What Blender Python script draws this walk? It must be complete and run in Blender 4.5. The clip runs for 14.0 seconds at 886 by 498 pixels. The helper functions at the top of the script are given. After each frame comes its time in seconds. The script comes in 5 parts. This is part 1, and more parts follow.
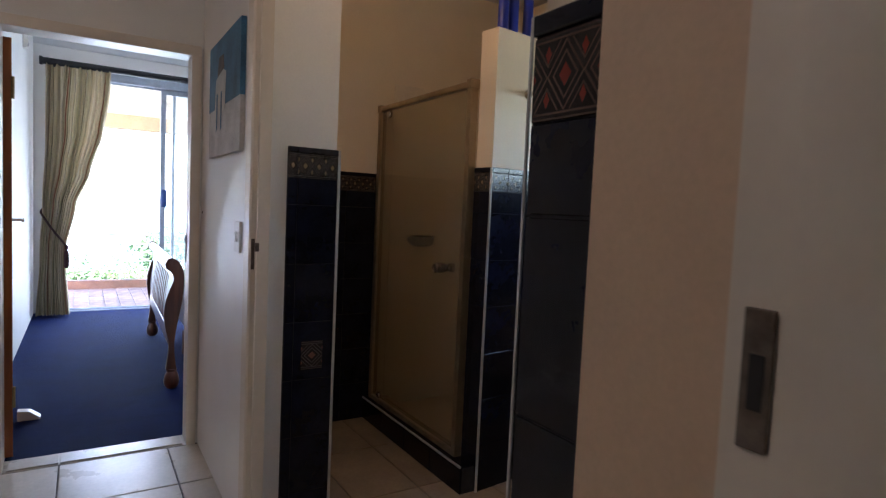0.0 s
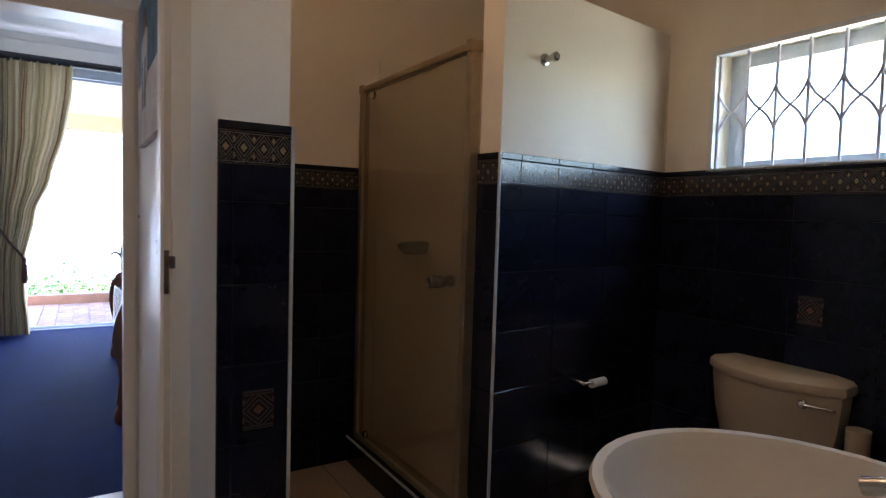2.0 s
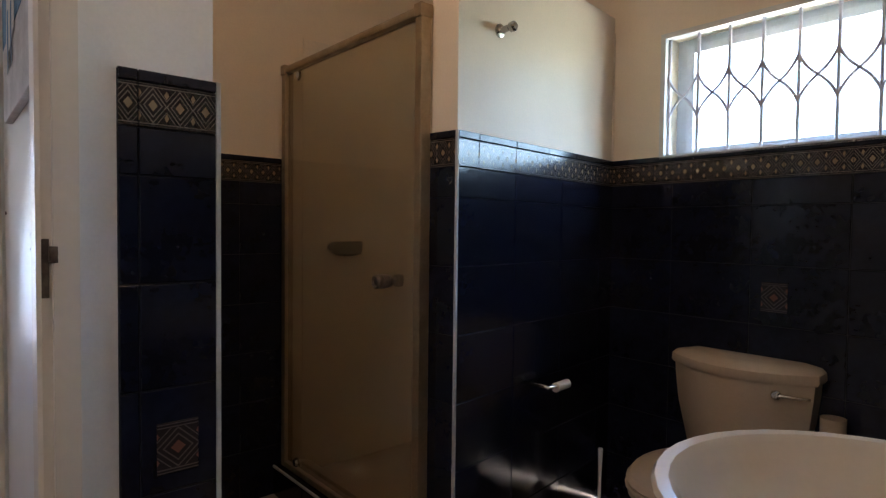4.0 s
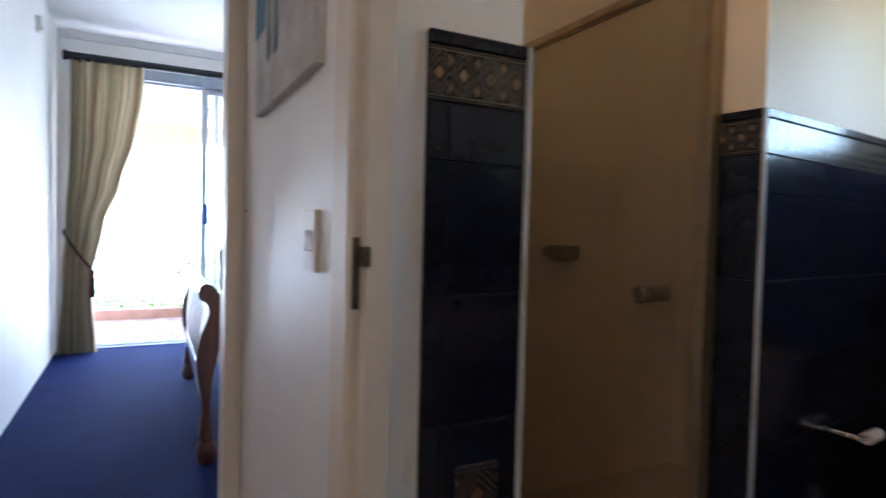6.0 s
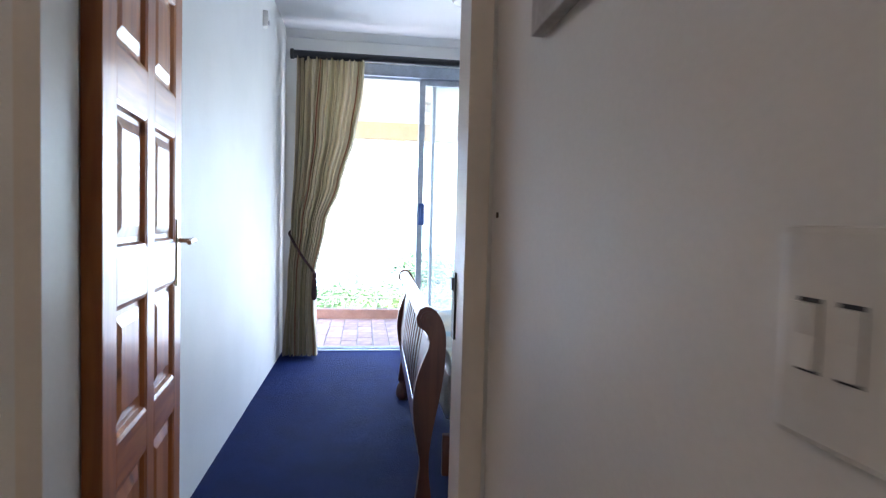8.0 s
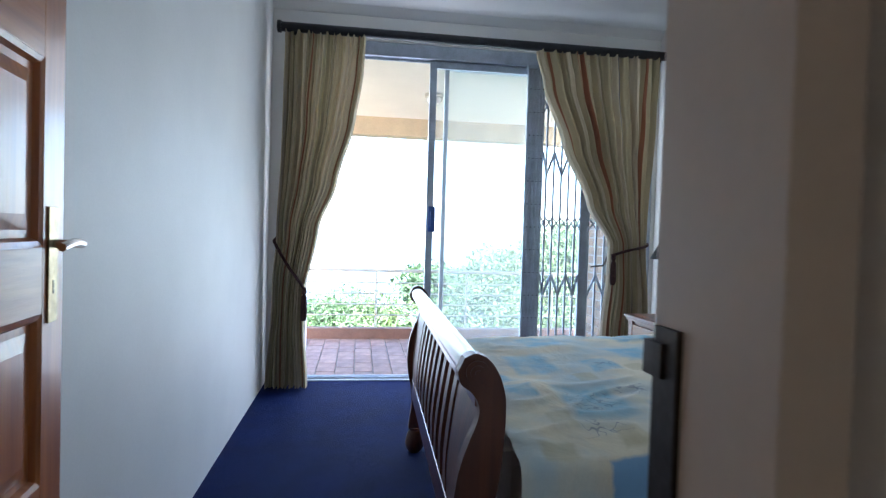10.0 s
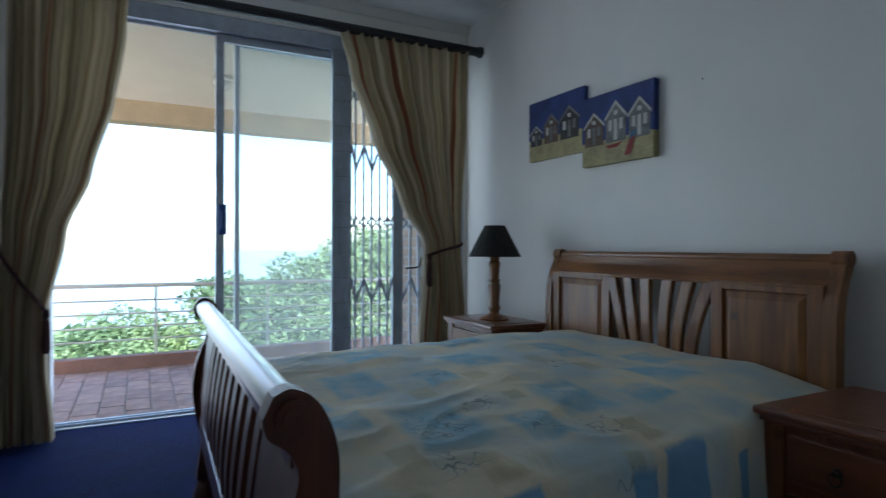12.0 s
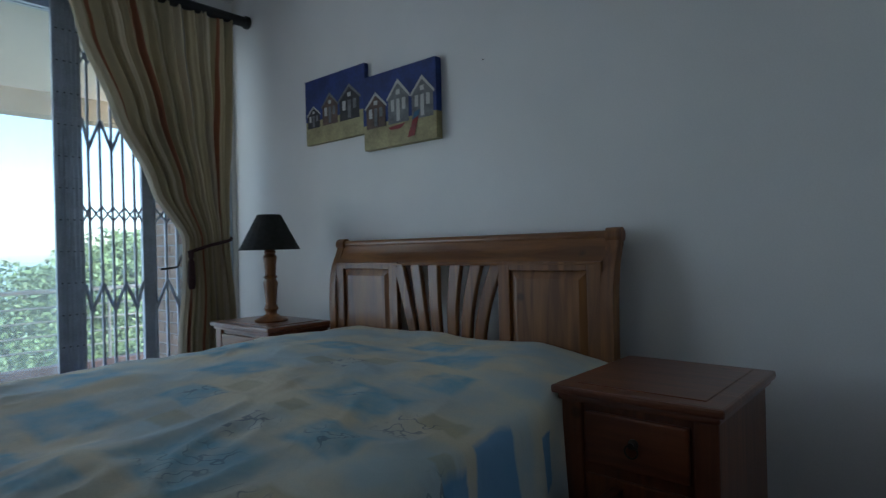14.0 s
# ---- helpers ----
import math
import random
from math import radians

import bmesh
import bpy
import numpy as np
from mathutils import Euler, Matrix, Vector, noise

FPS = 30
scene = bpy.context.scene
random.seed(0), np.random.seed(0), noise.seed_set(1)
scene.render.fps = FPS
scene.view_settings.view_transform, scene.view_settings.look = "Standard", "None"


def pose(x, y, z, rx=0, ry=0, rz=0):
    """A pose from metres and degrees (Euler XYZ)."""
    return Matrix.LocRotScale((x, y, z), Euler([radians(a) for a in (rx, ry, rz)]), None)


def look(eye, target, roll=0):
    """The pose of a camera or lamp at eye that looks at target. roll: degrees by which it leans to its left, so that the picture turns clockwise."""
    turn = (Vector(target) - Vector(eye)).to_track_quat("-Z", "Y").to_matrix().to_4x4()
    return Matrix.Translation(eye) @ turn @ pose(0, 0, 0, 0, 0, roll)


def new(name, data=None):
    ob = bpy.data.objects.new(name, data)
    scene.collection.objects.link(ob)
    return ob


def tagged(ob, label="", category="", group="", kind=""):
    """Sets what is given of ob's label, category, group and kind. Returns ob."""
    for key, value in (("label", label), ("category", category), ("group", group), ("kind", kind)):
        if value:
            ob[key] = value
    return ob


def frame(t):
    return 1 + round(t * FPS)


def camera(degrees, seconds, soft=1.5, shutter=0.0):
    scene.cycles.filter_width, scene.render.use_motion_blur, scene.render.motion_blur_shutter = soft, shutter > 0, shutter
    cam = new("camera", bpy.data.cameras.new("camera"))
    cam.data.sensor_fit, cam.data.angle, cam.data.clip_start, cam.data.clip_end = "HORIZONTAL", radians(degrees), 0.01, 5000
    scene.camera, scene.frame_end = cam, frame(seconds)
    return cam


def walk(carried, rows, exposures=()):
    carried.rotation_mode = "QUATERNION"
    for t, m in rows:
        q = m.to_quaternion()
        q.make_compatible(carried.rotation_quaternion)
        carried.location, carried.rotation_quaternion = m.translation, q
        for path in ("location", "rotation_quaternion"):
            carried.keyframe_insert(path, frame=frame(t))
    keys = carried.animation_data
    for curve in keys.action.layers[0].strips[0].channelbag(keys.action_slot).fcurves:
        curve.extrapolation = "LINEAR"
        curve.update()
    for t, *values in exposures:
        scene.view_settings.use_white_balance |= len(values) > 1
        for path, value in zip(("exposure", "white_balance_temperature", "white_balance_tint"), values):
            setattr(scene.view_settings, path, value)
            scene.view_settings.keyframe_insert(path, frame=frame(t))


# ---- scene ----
cam = camera(74.7, 14.0, soft=1.25, shutter=0.5)
PATH = [
    (0, (0.214, 0.066, 1.275), (1.265, 1.762, 1.144), 2.6),
    (0.5, (0.293, 0.185, 1.269), (1.331, 1.89, 1.138), 2.3),
    (1, (0.389, 0.319, 1.283), (1.426, 2.024, 1.148), 2.0),
    (1.5, (0.464, 0.446, 1.266), (1.504, 2.15, 1.147), 1.9),
    (2, (0.532, 0.553, 1.254), (1.583, 2.25, 1.139), 1.7),
    (2.5, (0.588, 0.651, 1.24), (1.728, 2.292, 1.138), 1.4),
    (5, (0.494, 0.99, 1.154), (1.818, 2.488, 1.093), 0.4),
    (5.5, (0.447, 1.104, 1.156), (1.622, 2.721, 1.101), 0.8),
    (6, (0.423, 1.269, 1.164), (1.348, 3.041, 1.102), 1.4),
    (6.5, (0.415, 1.441, 1.187), (1.088, 3.323, 1.11), 2.1),
    (7, (0.424, 1.69, 1.175), (0.918, 3.627, 1.102), 2.1),
    (7.5, (0.44, 1.896, 1.178), (0.8, 3.862, 1.095), 1.8),
    (8, (0.47, 2.122, 1.195), (0.741, 4.102, 1.106), 1.5),
    (10.5, (0.43, 3.106, 1.135), (0.734, 5.082, 1.098), 2.0),
    (11, (0.46, 3.222, 1.116), (0.913, 5.17, 1.093), 1.6),
    (11.5, (0.491, 3.308, 1.106), (1.173, 5.188, 1.09), 1.0),
    (12, (0.51, 3.395, 1.093), (1.435, 5.168, 1.087), 0.2),
    (12.5, (0.533, 3.451, 1.079), (1.659, 5.103, 1.078), -0.4),
    (13, (0.556, 3.494, 1.073), (1.862, 5.009, 1.068), -0.9),
    (13.5, (0.618, 3.545, 1.059), (2.036, 4.955, 1.045), -1.3),
    (14, (0.694, 3.639, 1.021), (2.2, 4.955, 1.018), -1.4),
]
EXPOSURES = [(0.0, 3.72, 5720, 20), (2.0, 3.78, 5660, 19), (2.7, 3.66, 5640, 19), (4.8, 4.3, 5600, 18), (5.5, 4.18, 5600, 18), (6.6, 4.03, 5600, 18), (8.2, 3.65, 5600, 17), (10.3, 2.74, 5600, 14), (11.0, 2.26, 5600, 12), (11.5, 2.0, 5600, 11), (12.5, 1.68, 5600, 10), (13.0, 1.58, 5600, 10), (13.5, 1.45, 5580, 10), (14.0, 1.58, 5550, 10)]
walk(cam, [(t, look(eye, target, roll)) for t, eye, target, roll in PATH], EXPOSURES)

# ---- light ----
world = bpy.data.worlds.new("sky")
scene.world = world
world.use_nodes = True
_wn = world.node_tree.nodes
_sky = _wn.new("ShaderNodeTexSky")
_sky.sky_type = "NISHITA"
_sky.sun_disc = False
_sky.sun_elevation, _sky.sun_rotation = radians(52), radians(180)
_sky.air_density, _sky.dust_density, _sky.ozone_density = 1.0, 1.0, 1.0
world.node_tree.links.new(_sky.outputs[0], _wn["Background"].inputs[0])
_wn["Background"].inputs[1].default_value = 0.15
sun = new("sun", bpy.data.lights.new("sun", "SUN"))
sun.data.energy, sun.data.angle, sun.data.color = 5.0, radians(0.6), (1.0, 0.95, 0.87)
SUN_AZ, SUN_EL = radians(180), radians(52)
_to = Vector((math.sin(SUN_AZ) * math.cos(SUN_EL), math.cos(SUN_AZ) * math.cos(SUN_EL), math.sin(SUN_EL)))
sun.rotation_euler = _to.to_track_quat("Z", "Y").to_euler()


def area_lamp(name, at, size_x, size_y, target, watts, colour):
    lamp = new(name, bpy.data.lights.new(name, "AREA"))
    lamp.data.shape, lamp.data.size, lamp.data.size_y = "RECTANGLE", size_x, size_y
    lamp.data.energy, lamp.data.color = watts, colour
    lamp.matrix_world = look(at, target)
    return lamp


area_lamp("sky_through_slider", (1.41, 7.66, 1.25), 2.78, 2.35, (1.41, 4.0, 1.1), 8.6, (0.86, 0.93, 1.0))
area_lamp("sky_through_window", (2.98, 1.5, 1.73), 0.9, 0.42, (1.5, 1.6, 1.2), 0.30, (0.80, 1.0, 0.84))
bulb = new("bathroom_bulb", bpy.data.lights.new("bathroom_bulb", "POINT"))
bulb.data.energy, bulb.data.color, bulb.data.shadow_soft_size = 0.39, (1.0, 0.58, 0.27), 0.06
bulb.location = (1.10, 2.00, 2.44)
# unseen warm fill, added to lift the hall walls and the entry
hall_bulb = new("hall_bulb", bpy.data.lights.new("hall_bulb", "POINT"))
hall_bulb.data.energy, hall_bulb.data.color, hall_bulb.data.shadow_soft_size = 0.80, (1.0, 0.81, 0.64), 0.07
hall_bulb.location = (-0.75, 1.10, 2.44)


# ---- materials ----
def mat(name, base, rough=0.6, metal=0.0, vary=0.12, scale=6.0, fine=90.0, bump=0.06, other=None, spec=0.5, coat=0.0, stretch=(1, 1, 1), piece=0.0):
    """A painted, woven, cast or fired surface: two scales of noise in tone, and fine relief."""
    m = bpy.data.materials.new(name)
    m.use_nodes = True
    n, l = m.node_tree.nodes, m.node_tree.links
    b = n["Principled BSDF"]
    tc = n.new("ShaderNodeTexCoord")
    mp = n.new("ShaderNodeMapping")
    mp.inputs["Scale"].default_value = stretch
    l.new(tc.outputs["Object"], mp.inputs["Vector"])
    big, small = n.new("ShaderNodeTexNoise"), n.new("ShaderNodeTexNoise")
    big.inputs["Scale"].default_value, small.inputs["Scale"].default_value = scale, fine
    big.inputs["Detail"].default_value = 5
    for t in (big, small):
        l.new(mp.outputs[0], t.inputs["Vector"])
    mix = n.new("ShaderNodeMixRGB")
    dark = other or tuple(c * (1 - 2.2 * vary) for c in base)
    mix.inputs[1].default_value, mix.inputs[2].default_value = (*base, 1), (*[max(0.0, c) for c in dark], 1)
    ramp = n.new("ShaderNodeMapRange")
    ramp.inputs["From Min"].default_value, ramp.inputs["From Max"].default_value = 0.35, 0.75
    l.new(big.outputs["Fac"], ramp.inputs["Value"])
    l.new(ramp.outputs[0], mix.inputs[0])
    mix2 = n.new("ShaderNodeMixRGB")
    mix2.blend_type = "MULTIPLY"
    mix2.inputs[0].default_value = min(1.0, vary * 2.5)
    l.new(mix.outputs[0], mix2.inputs[1])
    grey = n.new("ShaderNodeMapRange")
    grey.inputs["From Min"].default_value, grey.inputs["From Max"].default_value = 0.3, 0.7
    grey.inputs["To Min"].default_value, grey.inputs["To Max"].default_value = 0.6, 1.1
    l.new(small.outputs["Fac"], grey.inputs["Value"])
    l.new(grey.outputs[0], mix2.inputs[2])
    last = mix2.outputs[0]
    if piece:
        info = n.new("ShaderNodeObjectInfo")
        pr = n.new("ShaderNodeMapRange")
        pr.inputs["To Min"].default_value, pr.inputs["To Max"].default_value = 1 - piece, 1 + piece
        l.new(info.outputs["Random"], pr.inputs["Value"])
        mix3 = n.new("ShaderNodeMixRGB")
        mix3.blend_type = "MULTIPLY"
        mix3.inputs[0].default_value = 1
        l.new(last, mix3.inputs[1])
        l.new(pr.outputs[0], mix3.inputs[2])
        last = mix3.outputs[0]
    l.new(last, b.inputs["Base Color"])
    rr = n.new("ShaderNodeMapRange")
    rr.inputs["To Min"].default_value, rr.inputs["To Max"].default_value = max(0.02, rough - 0.08), min(1, rough + 0.1)
    l.new(big.outputs["Fac"], rr.inputs["Value"])
    l.new(rr.outputs[0], b.inputs["Roughness"])
    b.inputs["Metallic"].default_value = metal
    b.inputs["Specular IOR Level"].default_value = spec
    b.inputs["Coat Weight"].default_value = coat
    if bump:
        bp = n.new("ShaderNodeBump")
        bp.inputs["Strength"].default_value, bp.inputs["Distance"].default_value = bump, 0.01
        l.new(small.outputs["Fac"], bp.inputs["Height"])
        l.new(bp.outputs[0], b.inputs["Normal"])
    return m


def glass_mat(name, rough, tint=(1, 1, 1), alpha=None):
    """Glass: a clear pane lets the light straight through and mirrors a little, a frosted one scatters it."""
    m = bpy.data.materials.new(name)
    m.use_nodes = True
    n, l = m.node_tree.nodes, m.node_tree.links
    out = n["Material Output"]
    n.remove(n["Principled BSDF"])
    gl, tr, mx, fr = n.new("ShaderNodeBsdfGlossy"), n.new("ShaderNodeBsdfTransparent"), n.new("ShaderNodeMixShader"), n.new("ShaderNodeLayerWeight")
    gl.inputs["Roughness"].default_value = 0.03 + rough
    tr.inputs["Color"].default_value = (*tint, 1)
    fr.inputs["Blend"].default_value = 0.5
    shine = n.new("ShaderNodeMath")
    shine.operation = "POWER"
    l.new(fr.outputs["Facing"], shine.inputs[0])
    shine.inputs[1].default_value = 5.0
    edge = n.new("ShaderNodeMapRange")
    edge.inputs["To Min"].default_value, edge.inputs["To Max"].default_value = 0.035, 0.9
    l.new(shine.outputs[0], edge.inputs["Value"])
    l.new(edge.outputs[0], mx.inputs[0])
    l.new(gl.outputs[0], mx.inputs[2])
    if rough:
        rf, df, m2 = n.new("ShaderNodeBsdfTransparent"), n.new("ShaderNodeBsdfTranslucent"), n.new("ShaderNodeMixShader")
        rf.inputs["Color"].default_value = (*tint, 1)
        df.inputs["Color"].default_value = (0.80, 0.72, 0.55, 1)
        m2.inputs[0].default_value = 0.05
        l.new(rf.outputs[0], m2.inputs[1])
        l.new(df.outputs[0], m2.inputs[2])
        di, m3 = n.new("ShaderNodeBsdfDiffuse"), n.new("ShaderNodeMixShader")
        di.inputs["Color"].default_value = (0.80, 0.70, 0.50, 1)
        m3.inputs[0].default_value = 0.10
        l.new(m2.outputs[0], m3.inputs[1])
        l.new(di.outputs[0], m3.inputs[2])
        m2 = m3
        l.new(m2.outputs[0], mx.inputs[1])
    else:
        du, m2 = n.new("ShaderNodeBsdfTranslucent"), n.new("ShaderNodeMixShader")
        du.inputs["Color"].default_value = (0.9, 0.93, 0.95, 1)
        m2.inputs[0].default_value = 0.03
        l.new(tr.outputs[0], m2.inputs[1])
        l.new(du.outputs[0], m2.inputs[2])
        l.new(m2.outputs[0], mx.inputs[1])
    l.new(mx.outputs[0], out.inputs["Surface"])
    return m


def math_node(n, l, op, a, b=None):
    k = n.new("ShaderNodeMath")
    k.operation = op
    for i, v in enumerate((a, b)):
        if v is None:
            continue
        if isinstance(v, (int, float)):
            k.inputs[i].default_value = v
        else:
            l.new(v, k.inputs[i])
    return k.outputs[0]


def border_mat(name, pitch, high, line, ground, core):
    """Glazed border tile: a row of nested diamonds between two pairs of thin lines, on the local x and z."""
    m = mat(name, ground, 0.18, vary=0.1, scale=14, fine=160, bump=0.02)
    n, l = m.node_tree.nodes, m.node_tree.links
    b = n["Principled BSDF"]
    was = b.inputs["Base Color"].links[0].from_socket
    tc, sp = n.new("ShaderNodeTexCoord"), n.new("ShaderNodeSeparateXYZ")
    l.new(tc.outputs["Object"], sp.inputs[0])
    u = math_node(n, l, "ABSOLUTE", math_node(n, l, "SUBTRACT", math_node(n, l, "FRACT", math_node(n, l, "DIVIDE", math_node(n, l, "ADD", sp.outputs[0], pitch * 100.5), pitch)), 0.5))
    v = math_node(n, l, "ABSOLUTE", math_node(n, l, "DIVIDE", sp.outputs[2], high))
    d = math_node(n, l, "ADD", math_node(n, l, "MULTIPLY", u, 2.0), math_node(n, l, "MULTIPLY", v, 2.6))
    ring = None
    for at, half in ((0.98, 0.05), (0.66, 0.05)):
        r = math_node(n, l, "LESS_THAN", math_node(n, l, "ABSOLUTE", math_node(n, l, "SUBTRACT", d, at)), half)
        ring = r if ring is None else math_node(n, l, "MAXIMUM", ring, r)
    r = math_node(n, l, "LESS_THAN", math_node(n, l, "ABSOLUTE", math_node(n, l, "SUBTRACT", d, 1.32)), 0.04)
    ring = math_node(n, l, "MAXIMUM", ring, r)
    inside = math_node(n, l, "LESS_THAN", v, 0.385)
    edge = math_node(n, l, "LESS_THAN", math_node(n, l, "ABSOLUTE", math_node(n, l, "SUBTRACT", v, 0.405)), 0.012)
    edge2 = math_node(n, l, "LESS_THAN", math_node(n, l, "ABSOLUTE", math_node(n, l, "SUBTRACT", v, 0.465)), 0.010)
    lines = math_node(n, l, "MAXIMUM", math_node(n, l, "MULTIPLY", ring, inside), math_node(n, l, "MAXIMUM", edge, edge2))
    tri = math_node(n, l, "LESS_THAN", math_node(n, l, "ADD", math_node(n, l, "MULTIPLY", math_node(n, l, "SUBTRACT", 0.5, u), 2.4), math_node(n, l, "MULTIPLY", math_node(n, l, "ABSOLUTE", math_node(n, l, "SUBTRACT", v, 0.25)), 2.2)), 0.22)
    heart = math_node(n, l, "MAXIMUM", tri, math_node(n, l, "LESS_THAN", d, 0.34))
    x1, x2 = n.new("ShaderNodeMixRGB"), n.new("ShaderNodeMixRGB")
    l.new(lines, x1.inputs[0])
    l.new(was, x1.inputs[1])
    x1.inputs[2].default_value = (*line, 1)
    l.new(heart, x2.inputs[0])
    l.new(x1.outputs[0], x2.inputs[1])
    x2.inputs[2].default_value = (*core, 1)
    l.new(x2.outputs[0], b.inputs["Base Color"])
    return m


def wood_mat(name, light, dark, along="z", rough=0.32, size=1.0):
    """Varnished timber with long grain and a few knots."""
    m = bpy.data.materials.new(name)
    m.use_nodes = True
    n, l = m.node_tree.nodes, m.node_tree.links
    b = n["Principled BSDF"]
    tc, mp = n.new("ShaderNodeTexCoord"), n.new("ShaderNodeMapping")
    k = {"x": (1.2, 14, 14), "y": (14, 1.2, 14), "z": (14, 14, 1.2)}[along]
    mp.inputs["Scale"].default_value = tuple(v * size for v in k)
    l.new(tc.outputs["Object"], mp.inputs[0])
    a, c, kn = n.new("ShaderNodeTexNoise"), n.new("ShaderNodeTexNoise"), n.new("ShaderNodeTexVoronoi")
    a.inputs["Scale"].default_value, a.inputs["Detail"].default_value, a.inputs["Distortion"].default_value = 1.6, 6, 0.9
    c.inputs["Scale"].default_value = 7
    kn.inputs["Scale"].default_value = 5.0
    l.new(mp.outputs[0], a.inputs["Vector"])
    l.new(mp.outputs[0], c.inputs["Vector"])
    l.new(tc.outputs["Object"], kn.inputs["Vector"])
    ramp = n.new("ShaderNodeValToRGB")
    ramp.color_ramp.elements[0].position, ramp.color_ramp.elements[1].position = 0.36, 0.66
    ramp.color_ramp.elements[0].color, ramp.color_ramp.elements[1].color = (*dark, 1), (*light, 1)
    l.new(a.outputs["Fac"], ramp.inputs[0])
    spot = n.new("ShaderNodeMapRange")
    spot.inputs["From Min"].default_value, spot.inputs["From Max"].default_value = 0.05, 0.11
    spot.inputs["To Min"].default_value, spot.inputs["To Max"].default_value = 0.35, 1.0
    l.new(kn.outputs["Distance"], spot.inputs["Value"])
    mx = n.new("ShaderNodeMixRGB")
    mx.blend_type, mx.inputs[0].default_value = "MULTIPLY", 0.8
    l.new(ramp.outputs[0], mx.inputs[1])
    l.new(spot.outputs[0], mx.inputs[2])
    l.new(mx.outputs[0], b.inputs["Base Color"])
    b.inputs["Roughness"].default_value = rough
    b.inputs["Coat Weight"].default_value, b.inputs["Coat Roughness"].default_value = 0.25, 0.18
    bp = n.new("ShaderNodeBump")
    bp.inputs["Strength"].default_value, bp.inputs["Distance"].default_value = 0.12, 0.004
    l.new(c.outputs["Fac"], bp.inputs["Height"])
    l.new(bp.outputs[0], b.inputs["Normal"])
    return m


def stripe_mat(name):
    """Curtain cloth: woven vertical stripes of cream, olive, rust and slate, laid along the cloth's own width."""
    m = bpy.data.materials.new(name)
    m.use_nodes = True
    n, l = m.node_tree.nodes, m.node_tree.links
    b = n["Principled BSDF"]
    uv, sp = n.new("ShaderNodeUVMap"), n.new("ShaderNodeSeparateXYZ")
    l.new(uv.outputs[0], sp.inputs[0])
    fr = math_node(n, l, "FRACT", math_node(n, l, "MULTIPLY", sp.outputs[0], 1.25))
    ramp = n.new("ShaderNodeValToRGB")
    ramp.color_ramp.interpolation = "CONSTANT"
    cream, olive, rust, slate, gold = (0.65, 0.545, 0.37), (0.40, 0.335, 0.185), (0.32, 0.12, 0.06), (0.23, 0.20, 0.17), (0.515, 0.42, 0.25)
    stops = [(0, cream), (0.08, gold), (0.115, rust), (0.13, gold), (0.17, olive), (0.21, gold), (0.30, cream), (0.335, gold), (0.40, rust), (0.435, gold), (0.455, rust), (0.47, gold), (0.56, cream), (0.63, olive),
             (0.68, gold), (0.76, cream), (0.80, slate), (0.815, gold), (0.92, cream)]
    e = ramp.color_ramp.elements
    e[0].position, e[0].color = 0, (*cream, 1)
    e[1].position, e[1].color = stops[1][0], (*stops[1][1], 1)
    for p, c in stops[2:]:
        k = e.new(p)
        k.color = (*c, 1)
    l.new(fr, ramp.inputs[0])
    no = n.new("ShaderNodeTexNoise")
    no.inputs["Scale"].default_value = 240
    mx = n.new("ShaderNodeMixRGB")
    mx.blend_type, mx.inputs[0].default_value = "MULTIPLY", 0.45
    l.new(ramp.outputs[0], mx.inputs[1])
    l.new(no.outputs["Fac"], mx.inputs[2])
    l.new(mx.outputs[0], b.inputs["Base Color"])
    b.inputs["Roughness"].default_value = 0.85
    b.inputs["Sheen Weight"].default_value = 0.2
    tl, ms = n.new("ShaderNodeBsdfTranslucent"), n.new("ShaderNodeMixShader")
    l.new(mx.outputs[0], tl.inputs["Color"])
    ms.inputs[0].default_value = 0.22
    l.new(b.outputs[0], ms.inputs[1])
    l.new(tl.outputs[0], ms.inputs[2])
    l.new(ms.outputs[0], n["Material Output"].inputs["Surface"])
    return m


WHITE = mat("white_wall_paint", (0.83, 0.82, 0.79), 0.50, spec=0.35, vary=0.03, scale=2.2, fine=160, bump=0.03)
HALL_WHITE = mat("white_satin_wall_paint", (0.86, 0.84, 0.81), 0.34, spec=0.5, vary=0.03, scale=2.2, fine=160, bump=0.02)
# entry wall end: deeper and warmer than CREAM
TAN = mat("tan_wall_end", (0.68, 0.50, 0.35), 0.6, vary=0.05, scale=2.5, fine=160, bump=0.03)
BEIGE_TILE = mat("beige_glazed_tile", (0.80, 0.72, 0.58), 0.2, vary=0.06, scale=4, fine=60, bump=0.03)
CREAM = mat("cream_wall_paint", (0.78, 0.68, 0.52), 0.55, vary=0.04, scale=2.5, fine=160, bump=0.03)
CEIL = mat("ceiling_paint", (0.74, 0.74, 0.73), 0.8, vary=0.03, scale=1.5, fine=120, bump=0.02)
GLOSS = mat("cream_gloss_enamel", (0.76, 0.69, 0.60), 0.36, vary=0.025, scale=3, fine=60, bump=0.015)
NAVY_TILE = mat("navy_glazed_tile", (0.012, 0.0135, 0.026), 0.14, vary=0.25, scale=9, fine=45, bump=0.05, piece=0.14, spec=0.36)
GROUT = mat("dark_grout", (0.028, 0.028, 0.032), 0.9, vary=0.2, scale=30)
TRIM = mat("white_tile_trim", (0.55, 0.55, 0.53), 0.35, vary=0.1)
BORDER = border_mat("diamond_border_glaze", 0.050, 0.088, (0.13, 0.11, 0.095), (0.020, 0.014, 0.014), (0.23, 0.165, 0.10))
RED_BORDER = border_mat("red_diamond_border_glaze", 0.050, 0.088, (0.11, 0.075, 0.06), (0.020, 0.010, 0.010), (0.22, 0.045, 0.035))
